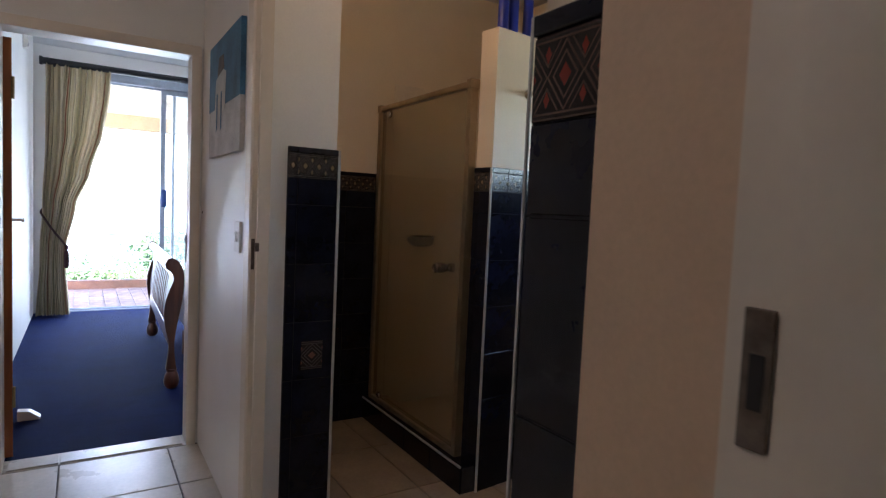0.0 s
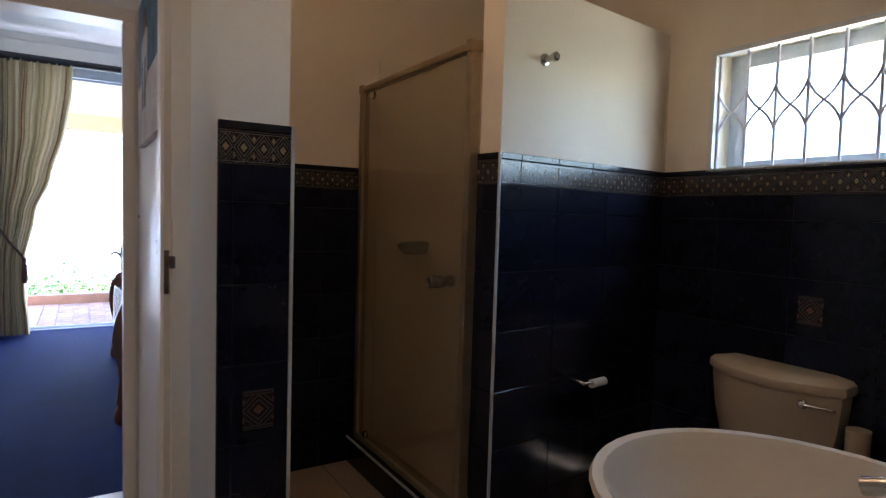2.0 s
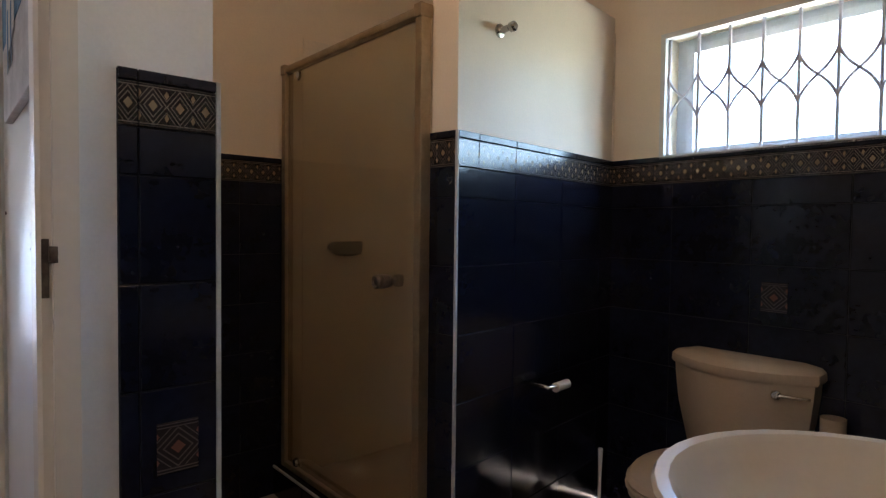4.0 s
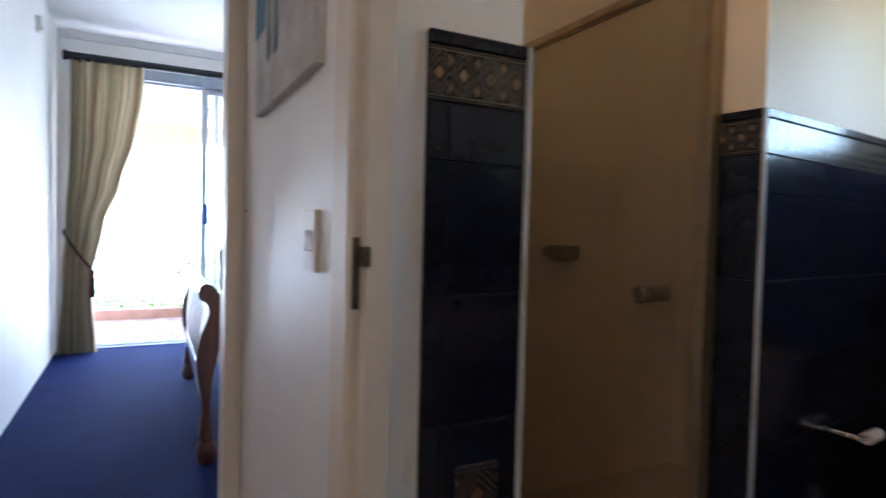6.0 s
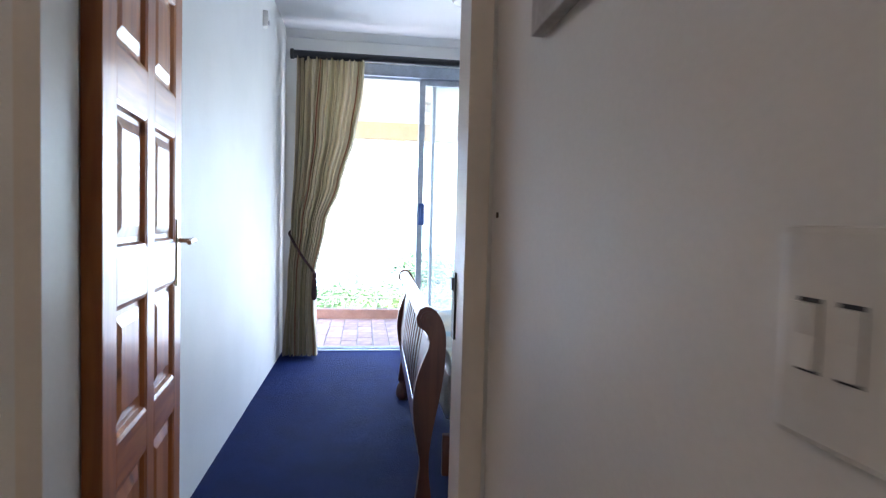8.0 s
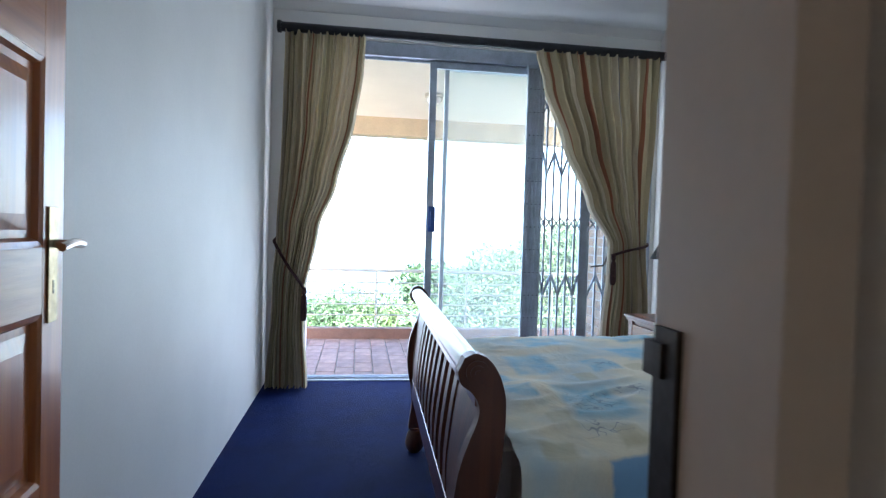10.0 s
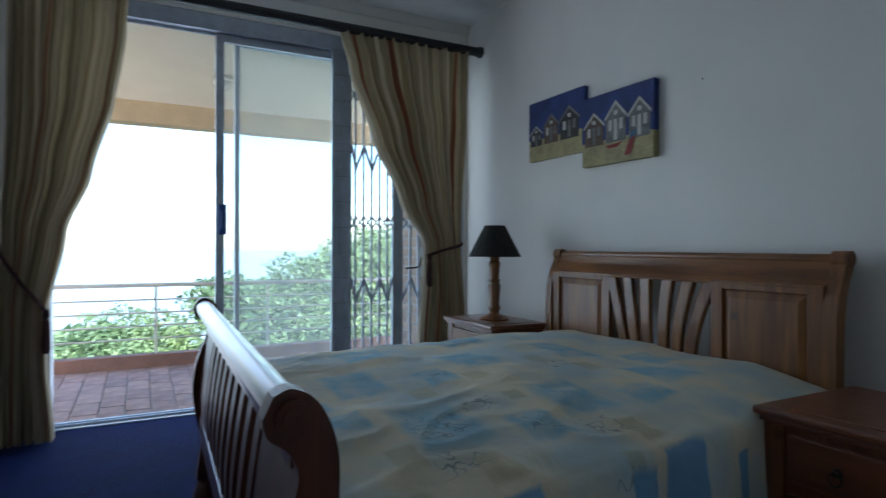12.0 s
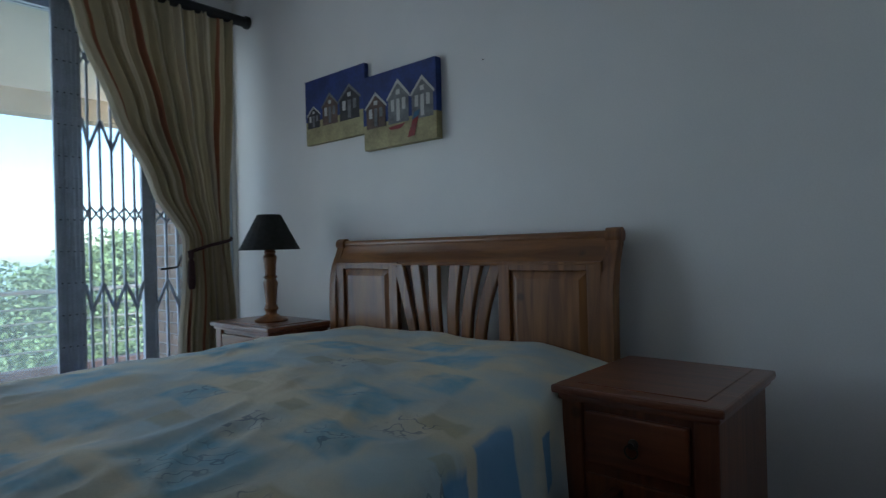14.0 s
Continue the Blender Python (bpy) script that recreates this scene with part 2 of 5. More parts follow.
INSET = border_mat("diamond_inset_glaze", 0.085, 0.105, (0.09, 0.072, 0.066), (0.03, 0.022, 0.022), (0.16, 0.07, 0.05))
FLOOR_TILE = mat("beige_floor_tile", (0.66, 0.60, 0.52), 0.28, vary=0.08, scale=5, fine=60, bump=0.02, piece=0.05)
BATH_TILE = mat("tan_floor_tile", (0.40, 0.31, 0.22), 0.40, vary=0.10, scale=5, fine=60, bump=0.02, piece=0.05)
FLOOR_GROUT = mat("grey_floor_grout", (0.25, 0.23, 0.21), 0.9, vary=0.2, scale=25)
CARPET = mat("navy_carpet_pile", (0.0042, 0.0095, 0.064), 0.95, vary=0.25, scale=5, fine=420, bump=0.9, other=(0.007, 0.017, 0.105), spec=0.1)
_pile = CARPET.node_tree.nodes["Principled BSDF"].inputs
_pile["Sheen Weight"].default_value, _pile["Sheen Roughness"].default_value, _pile["Sheen Tint"].default_value = 0.12, 0.45, (0.06, 0.16, 0.62, 1)
PINE = wood_mat("honey_pine", (0.265, 0.110, 0.027), (0.135, 0.048, 0.011), "z", rough=0.42)
PINE_Y = wood_mat("honey_pine_long", (0.255, 0.104, 0.025), (0.130, 0.046, 0.010), "y")
DARK_WOOD = wood_mat("red_brown_wood", (0.12, 0.036, 0.016), (0.055, 0.016, 0.007), "z", rough=0.44)
DARK_WOOD.node_tree.nodes["Principled BSDF"].inputs["Coat Weight"].default_value = 0.06
DARK_WOOD_Y = wood_mat("red_brown_wood_long", (0.12, 0.037, 0.016), (0.055, 0.016, 0.007), "y", rough=0.30)
DOOR_WOOD = wood_mat("orange_meranti", (0.50, 0.175, 0.040), (0.33, 0.095, 0.020), "z", rough=0.34)
DOOR_RAIL = wood_mat("orange_meranti_rail", (0.50, 0.175, 0.040), (0.33, 0.095, 0.020), "y", rough=0.34)
for _m in (DOOR_WOOD, DOOR_RAIL):
    _in = _m.node_tree.nodes["Principled BSDF"].inputs
    _in["Coat Weight"].default_value, _in["Coat Roughness"].default_value = 0.22, 0.11
ROD_WOOD = mat("black_stained_wood", (0.012, 0.012, 0.016), 0.4, vary=0.3, scale=20)
ALU = mat("grey_aluminium", (0.50, 0.56, 0.65), 0.38, 0.25, vary=0.1, scale=15)
GOLD_ALU = mat("champagne_aluminium", (0.44, 0.34, 0.22), 0.35, 0.75, vary=0.1, scale=15)
STEEL = mat("grey_enamelled_steel", (0.46, 0.52, 0.62), 0.45, 0.2, vary=0.12, scale=12)
CHROME = mat("satin_chrome", (0.62, 0.60, 0.56), 0.2, 1.0, vary=0.08)
BRASS = mat("worn_brass", (0.42, 0.32, 0.16), 0.32, 1.0, vary=0.2, scale=25)
PLATE = mat("worn_grey_plate", (0.20, 0.16, 0.13), 0.45, 0.5, vary=0.3, scale=30)
DARK_METAL = mat("dark_bronze", (0.07, 0.055, 0.045), 0.4, 0.8, vary=0.25)
SOAP_DARK = mat("dark_brown_plastic", (0.022, 0.017, 0.015), 0.5, vary=0.15)
BLUE_PLASTIC = mat("blue_handle_plastic", (0.03, 0.09, 0.32), 0.4, vary=0.1)
CERAMIC = mat("cream_ceramic", (0.53, 0.43, 0.32), 0.10, vary=0.03, bump=0.0)
WHITE_CERAMIC = mat("white_ceramic", (0.82, 0.79, 0.74), 0.08, vary=0.02, bump=0.0)
SWITCH = mat("white_switch_plastic", (0.78, 0.75, 0.70), 0.35, vary=0.04, bump=0.0)
GLASS = glass_mat("clear_glass", 0.0, (0.93, 0.96, 0.95))
IVORY_CERAMIC = mat("ivory_ceramic", (0.74, 0.66, 0.55), 0.08, vary=0.02, bump=0.0)
FROST = glass_mat("obscure_shower_glass", 0.03, (0.80, 0.765, 0.685))
CURTAIN = stripe_mat("striped_curtain_cloth")
CORD = mat("dark_red_cord", (0.06, 0.018, 0.016), 0.9, vary=0.3, scale=60, fine=300, bump=0.4)
SHADE = mat("black_pleated_shade", (0.016, 0.016, 0.013), 0.85, vary=0.2, scale=40, fine=300, bump=0.3)
TERRACOTTA = mat("terracotta_edging", (0.40, 0.21, 0.14), 0.7, vary=0.15, scale=6)
PAVER = mat("pink_clay_paver", (0.56, 0.38, 0.32), 0.7, vary=0.2, scale=8, fine=90, bump=0.2, piece=0.16)
BRICK = mat("buff_face_brick", (0.42, 0.27, 0.18), 0.85, vary=0.2, scale=14, fine=90, bump=0.3, piece=0.18)
MORTAR = mat("pale_mortar", (0.5, 0.47, 0.42), 0.9, vary=0.15, scale=30)
SOFFIT = mat("patio_soffit_paint", (0.80, 0.77, 0.68), 0.7, vary=0.04, scale=2)
BEAM = mat("yellow_ochre_plaster", (0.66, 0.53, 0.36), 0.8, vary=0.1, scale=4, bump=0.15)
RAILING = mat("white_painted_rail", (0.72, 0.68, 0.58), 0.5, vary=0.08)
LEAF = mat("leaf_green", (0.12, 0.19, 0.09), 0.6, vary=0.3, scale=2.0, fine=20, bump=0, other=(0.15, 0.22, 0.06))
LEAF_DARK = mat("leaf_dark_green", (0.10, 0.17, 0.08), 0.6, vary=0.3, scale=2.0, fine=20, bump=0, other=(0.09, 0.15, 0.045))
BARK = mat("bark", (0.16, 0.12, 0.09), 0.9, vary=0.3, scale=8, bump=0.5)
BUSH_GROUND = mat("scrub_ground", (0.10, 0.14, 0.05), 0.95, vary=0.35, scale=0.2, fine=2)
PAINT_FRAME = mat("white_window_enamel", (0.62, 0.64, 0.63), 0.35, vary=0.05)
SASH = mat("blue_grey_sash_enamel", (0.50, 0.55, 0.60), 0.4, vary=0.06)
PAINT_BAR = mat("pale_grille_enamel", (0.60, 0.60, 0.66), 0.4, vary=0.08)
CANDLE_BLUE = mat("blue_candle_wax", (0.010, 0.028, 0.30), 0.4, vary=0.1)
SEA = mat("sea_water", (0.25, 0.33, 0.36), 0.35, vary=0.05, scale=0.01, fine=0.3, bump=0.02)


# ---- mesh helpers ----
def mesh_of(name, bm, material, smooth=False):
    me = bpy.data.meshes.new(name)
    bmesh.ops.recalc_face_normals(bm, faces=bm.faces)
    bm.to_mesh(me)
    bm.free()
    me.materials.append(material)
    if smooth:
        for p in me.polygons:
            p.use_smooth = True
        me.set_sharp_from_angle(angle=radians(38))
    return me


def part(name, bm, material, parent=None, label="", smooth=False):
    ob = new(name, mesh_of(name, bm, material, smooth))
    if parent:
        ob.parent = parent
    if label:
        ob["label"] = label
    return ob


def thing(name, at=(0, 0, 0), label="", category="", group=""):
    ob = new(name)
    ob.location = at
    ob.empty_display_size = 0.05
    return tagged(ob, label, category, group)


def bmnew():
    return bmesh.new()


def box(bm, x0, y0, z0, x1, y1, z1, bevel=0.0):
    r = bmesh.ops.create_cube(bm, size=1, matrix=Matrix.Translation(((x0 + x1) / 2, (y0 + y1) / 2, (z0 + z1) / 2)) @ Matrix.Diagonal((abs(x1 - x0), abs(y1 - y0), abs(z1 - z0), 1)))
    if bevel:
        es = list({e for v in r["verts"] for e in v.link_edges})
        bmesh.ops.bevel(bm, geom=es, offset=bevel, segments=2, profile=0.6, affect="EDGES")
    return bm


def boxed(*a):
    return box(bmesh.new(), *a)


def prism(bm, pts, axis, a0, a1):
    """A polygon in the two other axes (in x, y, z order), drawn out along one axis."""
    def put(p, a):
        return {"x": (a, p[0], p[1]), "y": (p[0], a, p[1]), "z": (p[0], p[1], a)}[axis]
    lo, hi = [bm.verts.new(put(p, a0)) for p in pts], [bm.verts.new(put(p, a1)) for p in pts]
    bm.faces.new(lo)
    bm.faces.new(hi[::-1])
    for i in range(len(pts)):
        j = (i + 1) % len(pts)
        bm.faces.new((lo[i], hi[i], hi[j], lo[j]))
    return bm


def lathe(bm, profile, at=(0, 0, 0), seg=20, sx=1.0, sy=1.0, rot=None):
    """Rings of (radius, height) round the local z."""
    m = Matrix.Translation(at) @ (rot or Matrix.Identity(4))
    rings = []
    for r, z in profile:
        if r < 1e-5:
            rings.append([bm.verts.new(m @ Vector((0, 0, z)))])
        else:
            rings.append([bm.verts.new(m @ Vector((r * sx * math.cos(2 * math.pi * i / seg), r * sy * math.sin(2 * math.pi * i / seg), z))) for i in range(seg)])
    for a, b in zip(rings, rings[1:]):
        for i in range(seg):
            j = (i + 1) % seg
            f = [a[i % len(a)], a[j % len(a)], b[j % len(b)], b[i % len(b)]]
            f = [v for k, v in enumerate(f) if v not in f[:k]]
            if len(f) > 2:
                bm.faces.new(f)
    for ring, flip in ((rings[0], True), (rings[-1], False)):
        if len(ring) > 1:
            bm.faces.new(ring[::-1] if flip else ring)
    return bm


def tube(bm, pts, r, seg=8):
    """A round bar along a chain of points; r is one radius or one for each point."""
    pts = [Vector(p) for p in pts]
    rs = r if isinstance(r, (list, tuple)) else [r] * len(pts)
    rings, side = [], None
    for i, p in enumerate(pts):
        d = (pts[min(i + 1, len(pts) - 1)] - pts[max(i - 1, 0)]).normalized()
        if side is None:
            side = d.cross(Vector((0, 0, 1)) if abs(d.z) < 0.9 else Vector((1, 0, 0))).normalized()
        side = (side - d * side.dot(d)).normalized()
        up = d.cross(side)
        rings.append([bm.verts.new(p + rs[i] * (math.cos(2 * math.pi * k / seg) * side + math.sin(2 * math.pi * k / seg) * up)) for k in range(seg)])
    for a, b in zip(rings, rings[1:]):
        for k in range(seg):
            j = (k + 1) % seg
            bm.faces.new((a[k], a[j], b[j], b[k]))
    bm.faces.new(rings[0][::-1])
    bm.faces.new(rings[-1])
    return bm


def smooth_line(pts, n=5):
    """A rounded chain through the points (Catmull-Rom)."""
    v = [Vector(p) for p in pts]
    out = []
    for i in range(len(v) - 1):
        a, b, c, d = v[max(i - 1, 0)], v[i], v[i + 1], v[min(i + 2, len(v) - 1)]
        for k in range(n):
            t = k / n
            out.append(0.5 * (2 * b + (c - a) * t + (2 * a - 5 * b + 4 * c - d) * t * t + (3 * b - a - 3 * c + d) * t ** 3))
    return out + [v[-1]]


def setting(name, bm, material, label, category, smooth=False):
    return tagged(part(name, bm, material, None, "", smooth), label, category, kind="structure")


# ---- structure ----
CEIL_Z = 2.86
bm = boxed(-0.24, 3.40, -0.2, 2.85, 7.47, 0.0)
setting("floor_bedroom", bm, CARPET, "navy blue cut-pile carpet across the bedroom floor", "carpet")
bm = boxed(-0.40, 3.40, 0.0, -0.24, 7.67, CEIL_Z)
setting("wall_west", bm, WHITE, "white painted plaster bedroom side wall", "wall")
bm = boxed(2.85, 3.24, 0.0, 3.05, 7.47, CEIL_Z)
setting("wall_east", bm, WHITE, "white painted plaster wall behind the bed", "wall")
bm = boxed(-0.24, 7.47, 2.62, 2.85, 7.67, CEIL_Z)
box(bm, -0.24, 7.47, 0.0, 0.0, 7.67, 2.62)
box(bm, 2.82, 7.47, 0.0, 2.85, 7.67, 2.62)
setting("wall_north", bm, WHITE, "white painted wall with a wide sliding door opening", "wall")
bm = boxed(-0.24, 3.40, CEIL_Z, 2.85, 7.47, CEIL_Z + 0.12)
prism(bm, [(7.47, CEIL_Z), (7.47, CEIL_Z - 0.06), (7.455, CEIL_Z - 0.055), (7.42, CEIL_Z - 0.015), (7.41, CEIL_Z)], "x", -0.24, 2.85)
setting("ceiling_bedroom", bm, CEIL, "white painted ceiling with a small cornice", "ceiling")
# wall with the bedroom doorway
DX0, DX1, DH = -0.10, 0.667, 1.99
bm = boxed(-2.60, 3.256, 0.0, DX0 - 0.02, 3.40, 2.65)
box(bm, DX1 + 0.02, 3.256, 0.0, 2.85, 3.40, 2.65)
box(bm, DX0 - 0.02, 3.256, DH + 0.02, DX1 + 0.02, 3.40, 2.65)
box(bm, -2.6, 3.26, 2.65, 2.85, 3.40, CEIL_Z)
setting("wall_south", bm, WHITE, "white painted wall pierced by the bedroom doorway", "wall")
bm = boxed(DX0 - 0.02, 3.256, -0.2, DX1 + 0.02, 3.40, -0.001)
setting("threshold", bm, FLOOR_TILE, "pale tiled threshold under the bedroom doorway", "threshold")


def door_frame(name, x0, x1, y0, y1, high, label):
    """Pressed steel frame: jambs with a rebate, and a head."""
    ob = tagged(thing(name), label, "door frame", kind="structure")
    for nm, a, b, s in (("jamb", x0 - 0.045, x0, 1), ("jamb", x1, x1 + 0.045, -1)):
        inner = b if s > 0 else a
        outer = a if s > 0 else b
        pts = [(outer, y0 - 0.012), (inner, y0 - 0.012), (inner, y1 - 0.05), (inner - s * 0.002, y1 - 0.05), (inner - s * 0.002, y1 + 0.006), (outer, y1 + 0.006)]
        part(nm, prism(bmnew(), pts, "z", 0.0, high), GLOSS, ob)
    part("head", boxed(x0 - 0.045, y0 - 0.012, high, x1 + 0.045, y1 + 0.012, high + 0.05, 0.004), GLOSS, ob)
    return ob


frame_bed = door_frame("door_frame_1", DX0, DX1, 3.256, 3.380, DH, "cream enamelled steel frame round the bedroom doorway")
part("strike_plate", boxed(0.6645, 3.345, 0.945, 0.6705, 3.380, 1.089, 0.001), DARK_METAL, frame_bed, "dark metal strike plate")
part("strike_lip", boxed(0.6615, 3.362, 1.050, 0.6695, 3.390, 1.077, 0.001), DARK_METAL, frame_bed, "dark metal strike lip")

# hall and bathroom
bm = boxed(-2.6, -1.6, -0.2, 2.743, 3.256, -0.004)
setting("floor_bathroom", bm, FLOOR_GROUT, "beige ceramic tiled floor with grey grout", "floor")
bm = boxed(-2.6, -1.6, 2.65, 2.95, 3.256, 2.75)
setting("ceiling_bathroom", bm, CEIL, "white painted bathroom and hall ceiling", "ceiling")
bm = boxed(-2.75, -1.6, 0.0, -2.6, 3.40, 2.65)
setting("wall_hall_west", bm, WHITE, "white painted plaster wall closing the hall", "wall")
bm = boxed(-2.6, -1.75, 0.0, 2.95, -1.6, 2.65)
setting("wall_hall_south", bm, WHITE, "white painted plaster wall closing the hall", "wall")
# unseen wall, added so that no sky light leaks into the entry
setting("wall_entry_east", boxed(2.743, -1.6, 0.0, 2.95, 0.419, 2.65), WHITE, "unseen white wall added to shut sky light out of the entry", "wall")
bm = boxed(0.723, 2.09, 0.0, 0.995, 3.256, 2.65)
hall_wall = setting("wall_hall_east", bm, HALL_WHITE, "white wall between hall and shower with tiled end", "wall")
WX = 2.755
bm = boxed(WX, 0.42, 0.0, WX + 0.2, 3.24, 1.468)
box(bm, WX, 0.42, 1.96, WX + 0.2, 3.24, 2.65)
box(bm, WX, 2.055, 1.468, WX + 0.2, 3.24, 1.96)
box(bm, WX, 0.42, 1.468, WX + 0.2, 0.95, 1.96)
bath_east = setting("wall_bathroom_east", bm, CREAM, "cream wall over navy tiles with a barred window", "wall")
bath_north = setting("wall_bathroom_north", boxed(0.995, 3.248, 0.0, WX, 3.2555, 2.65), CREAM, "cream wall over navy glazed tiles behind the shower", "wall")
bath_south = setting("wall_bathroom_south", boxed(0.613, 0.439, 0.0, WX, 0.530, 2.65), CREAM, "cream wall over navy tiles beside the basin", "wall")
part("shower_lining", boxed(1.795, 3.241, 0.06, WX - 0.008, 3.2475, 2.02), BEIGE_TILE, bath_north, "beige glazed shower lining")
part("shower_lining", boxed(WX - 0.007, 2.27, 0.06, WX - 0.0005, 3.241, 2.02), BEIGE_TILE, bath_east, "beige glazed shower lining")
screen = setting("wall_shower", boxed(1.744, 2.155, 0.0, WX + 0.03, 2.262, 2.085), CREAM, "head-high cream shower wall over navy tiles", "wall")
SKEW = Matrix.Translation((1.744, 2.155, 0)) @ Matrix.Rotation(radians(6.8), 4, "Z") @ Matrix.Translation((-1.744, -2.155, 0))
screen.matrix_world = SKEW


def on_screen(x, y, z):
    """A place on the slightly skewed shower wall."""
    return tuple(SKEW @ Vector((x, y, z)))




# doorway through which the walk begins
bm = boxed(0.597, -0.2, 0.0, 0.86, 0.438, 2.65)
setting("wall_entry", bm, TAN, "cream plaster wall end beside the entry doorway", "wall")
# unseen wall and lintel, added to keep light off the entry wall end
bm = boxed(-2.6, 0.30, 0.0, -0.22, 0.458, 2.65)
box(bm, -0.22, 0.30, 2.08, 0.604, 0.458, 2.65)
setting("wall_entry_west", bm, CREAM, "unseen cream wall and lintel added to shade the entry", "wall")
frame_in = tagged(thing("door_frame_2"), "cream enamelled steel jamb of the entry doorway", "door frame", kind="structure")
part("jamb", prism(bmnew(), [(0.597, 0.298), (0.590, 0.298), (0.590, 0.252), (0.575, 0.252), (0.575, 0.16), (0.597, 0.16)], "z", 0.0, 2.05), GLOSS, frame_in)
sp = part("strike_plate", boxed(0.586, 0.264, 1.127, 0.5905, 0.284, 1.221, 0.001), PLATE, frame_in, "worn grey strike plate")
part("latch_hole", boxed(0.5852, 0.268, 1.154, 0.586, 0.278, 1.191), ROD_WOOD, sp)

# jamb of the bathroom doorway at the end of the hall wall
frame_bath = tagged(thing("door_frame_3"), "cream enamelled steel jamb on the tiled wall end", "door frame", kind="structure")
part("jamb", prism(bmnew(), [(0.685, 2.14), (0.685, 2.072), (0.692, 2.066), (0.708, 2.066), (0.708, 2.052), (0.748, 2.052), (0.752, 2.09), (0.723, 2.09), (0.723, 2.14)], "z", 0.0, 2.05), GLOSS, frame_bath)
part("strike_plate", boxed(0.692, 2.0635, 1.048, 0.7035, 2.067, 1.152, 0.001), PLATE, frame_bath, "dark metal strike plate")
part("strike_lip", boxed(0.7025, 2.0495, 1.110, 0.715, 2.0668, 1.139, 0.001), PLATE, frame_bath, "bright metal strike lip")

# ---- patio and distance ----
PZ = -0.012
bm = boxed(-2.5, 7.67, -0.3, 5.0, 9.47, PZ - 0.012)
patio = setting("patio_floor", bm, MORTAR, "pink clay paved patio outside the sliding door", "patio")
bm = boxed(-2.5, 9.34, PZ - 0.012, 5.0, 9.47, 0.10, 0.008)
setting("patio_upstand", bm, TERRACOTTA, "low terracotta upstand along the patio edge", "kerb")
bm = prism(bmnew(), [(7.67, 2.575), (9.30, 2.395), (9.6, 2.395), (9.6, 2.9), (7.67, 2.9)], "x", -2.5, 5.0)
setting("patio_ceiling", bm, SOFFIT, "cream painted patio ceiling slab", "ceiling")
bm = boxed(-2.5, 9.27, 2.205, 5.0, 9.47, 2.41, 0.006)
setting("patio_beam", bm, BEAM, "ochre plastered beam along the patio edge", "beam")
bm = boxed(-2.6, 7.67, -6, -2.5, 9.5, 2.86)
setting("wall_patio_west", bm, BEAM, "ochre plastered patio side wall", "wall")
bm = boxed(2.52, 7.67, -6, 3.05, 8.10, 2.5)
brick_pier = setting("wall_patio_east", bm, MORTAR, "buff face brick pier beside the sliding door", "wall")
bm = boxed(-12, -4, -6.2, 12, 9.47, -0.3)
setting("house_base", bm, BEAM, "plastered base of the house below the patio", "wall")

gx = np.linspace(-900, 900, 61)
gy = np.concatenate([np.linspace(-60, 60, 25), np.linspace(75, 2500, 40)])
verts = [(float(x), float(y), -6.0 - max(0.0, min(float(y), 260) - 12) * 0.16 + 0.5 * math.sin(x * 0.11) * math.cos(y * 0.07)) for y in gy for x in gx]
nx = len(gx)
faces = [(j * nx + i, j * nx + i + 1, (j + 1) * nx + i + 1, (j + 1) * nx + i) for j in range(len(gy) - 1) for i in range(nx - 1)]
me = bpy.data.meshes.new("ground")
me.from_pydata(verts, [], faces)
me.materials.append(BUSH_GROUND)
tagged(new("ground", me), "green scrub hillside falling away below the patio", "ground", kind="structure")
bm = boxed(-4500, 200, -33, 4500, 4800, -32)
setting("water", bm, SEA, "pale hazy sea in the distance", "sea")

# ---- bedroom: bed ----
FX, BY0, BY1, HX = 0.746, 4.285, 6.00, 2.725


def sleigh_end(x, z_roll, outer, inner, r, lean):
    """Side outline of a scrolled bed end: outer edge down, inner edge up, with the roll at the top."""
    a = smooth_line([(x + dx, 0, z) for dx, z in outer], 4)
    b = smooth_line([(x + dx, 0, z) for dx, z in inner], 4)
    return [(p.x, p.z) for p in a] + [(p.x, p.z) for p in b]


bed = thing("bed", (0, 0, 0), "red-brown wooden sleigh bed with slatted footboard and pine headboard", "bed")
ROLL_Z = 0.838
outer = [(-0.041, ROLL_Z), (-0.034, 0.810), (-0.008, 0.790), (0.008, 0.766), (0.012, 0.742), (0.004, 0.71), (-0.012, 0.67), (-0.034, 0.60), (-0.044, 0.51), (-0.036, 0.42), (-0.018, 0.33), (-0.013, 0.27), (-0.020, 0.20), (-0.028, 0.13)]
inner = [(0.036, 0.13), (0.026, 0.20), (0.020, 0.27), (0.022, 0.33), (0.034, 0.42), (0.053, 0.52), (0.066, 0.60), (0.073, 0.68), (0.075, 0.745), (0.072, 0.785), (0.058, 0.830), (0.033, 0.866), (0.0, 0.881), (-0.026, 0.871)]
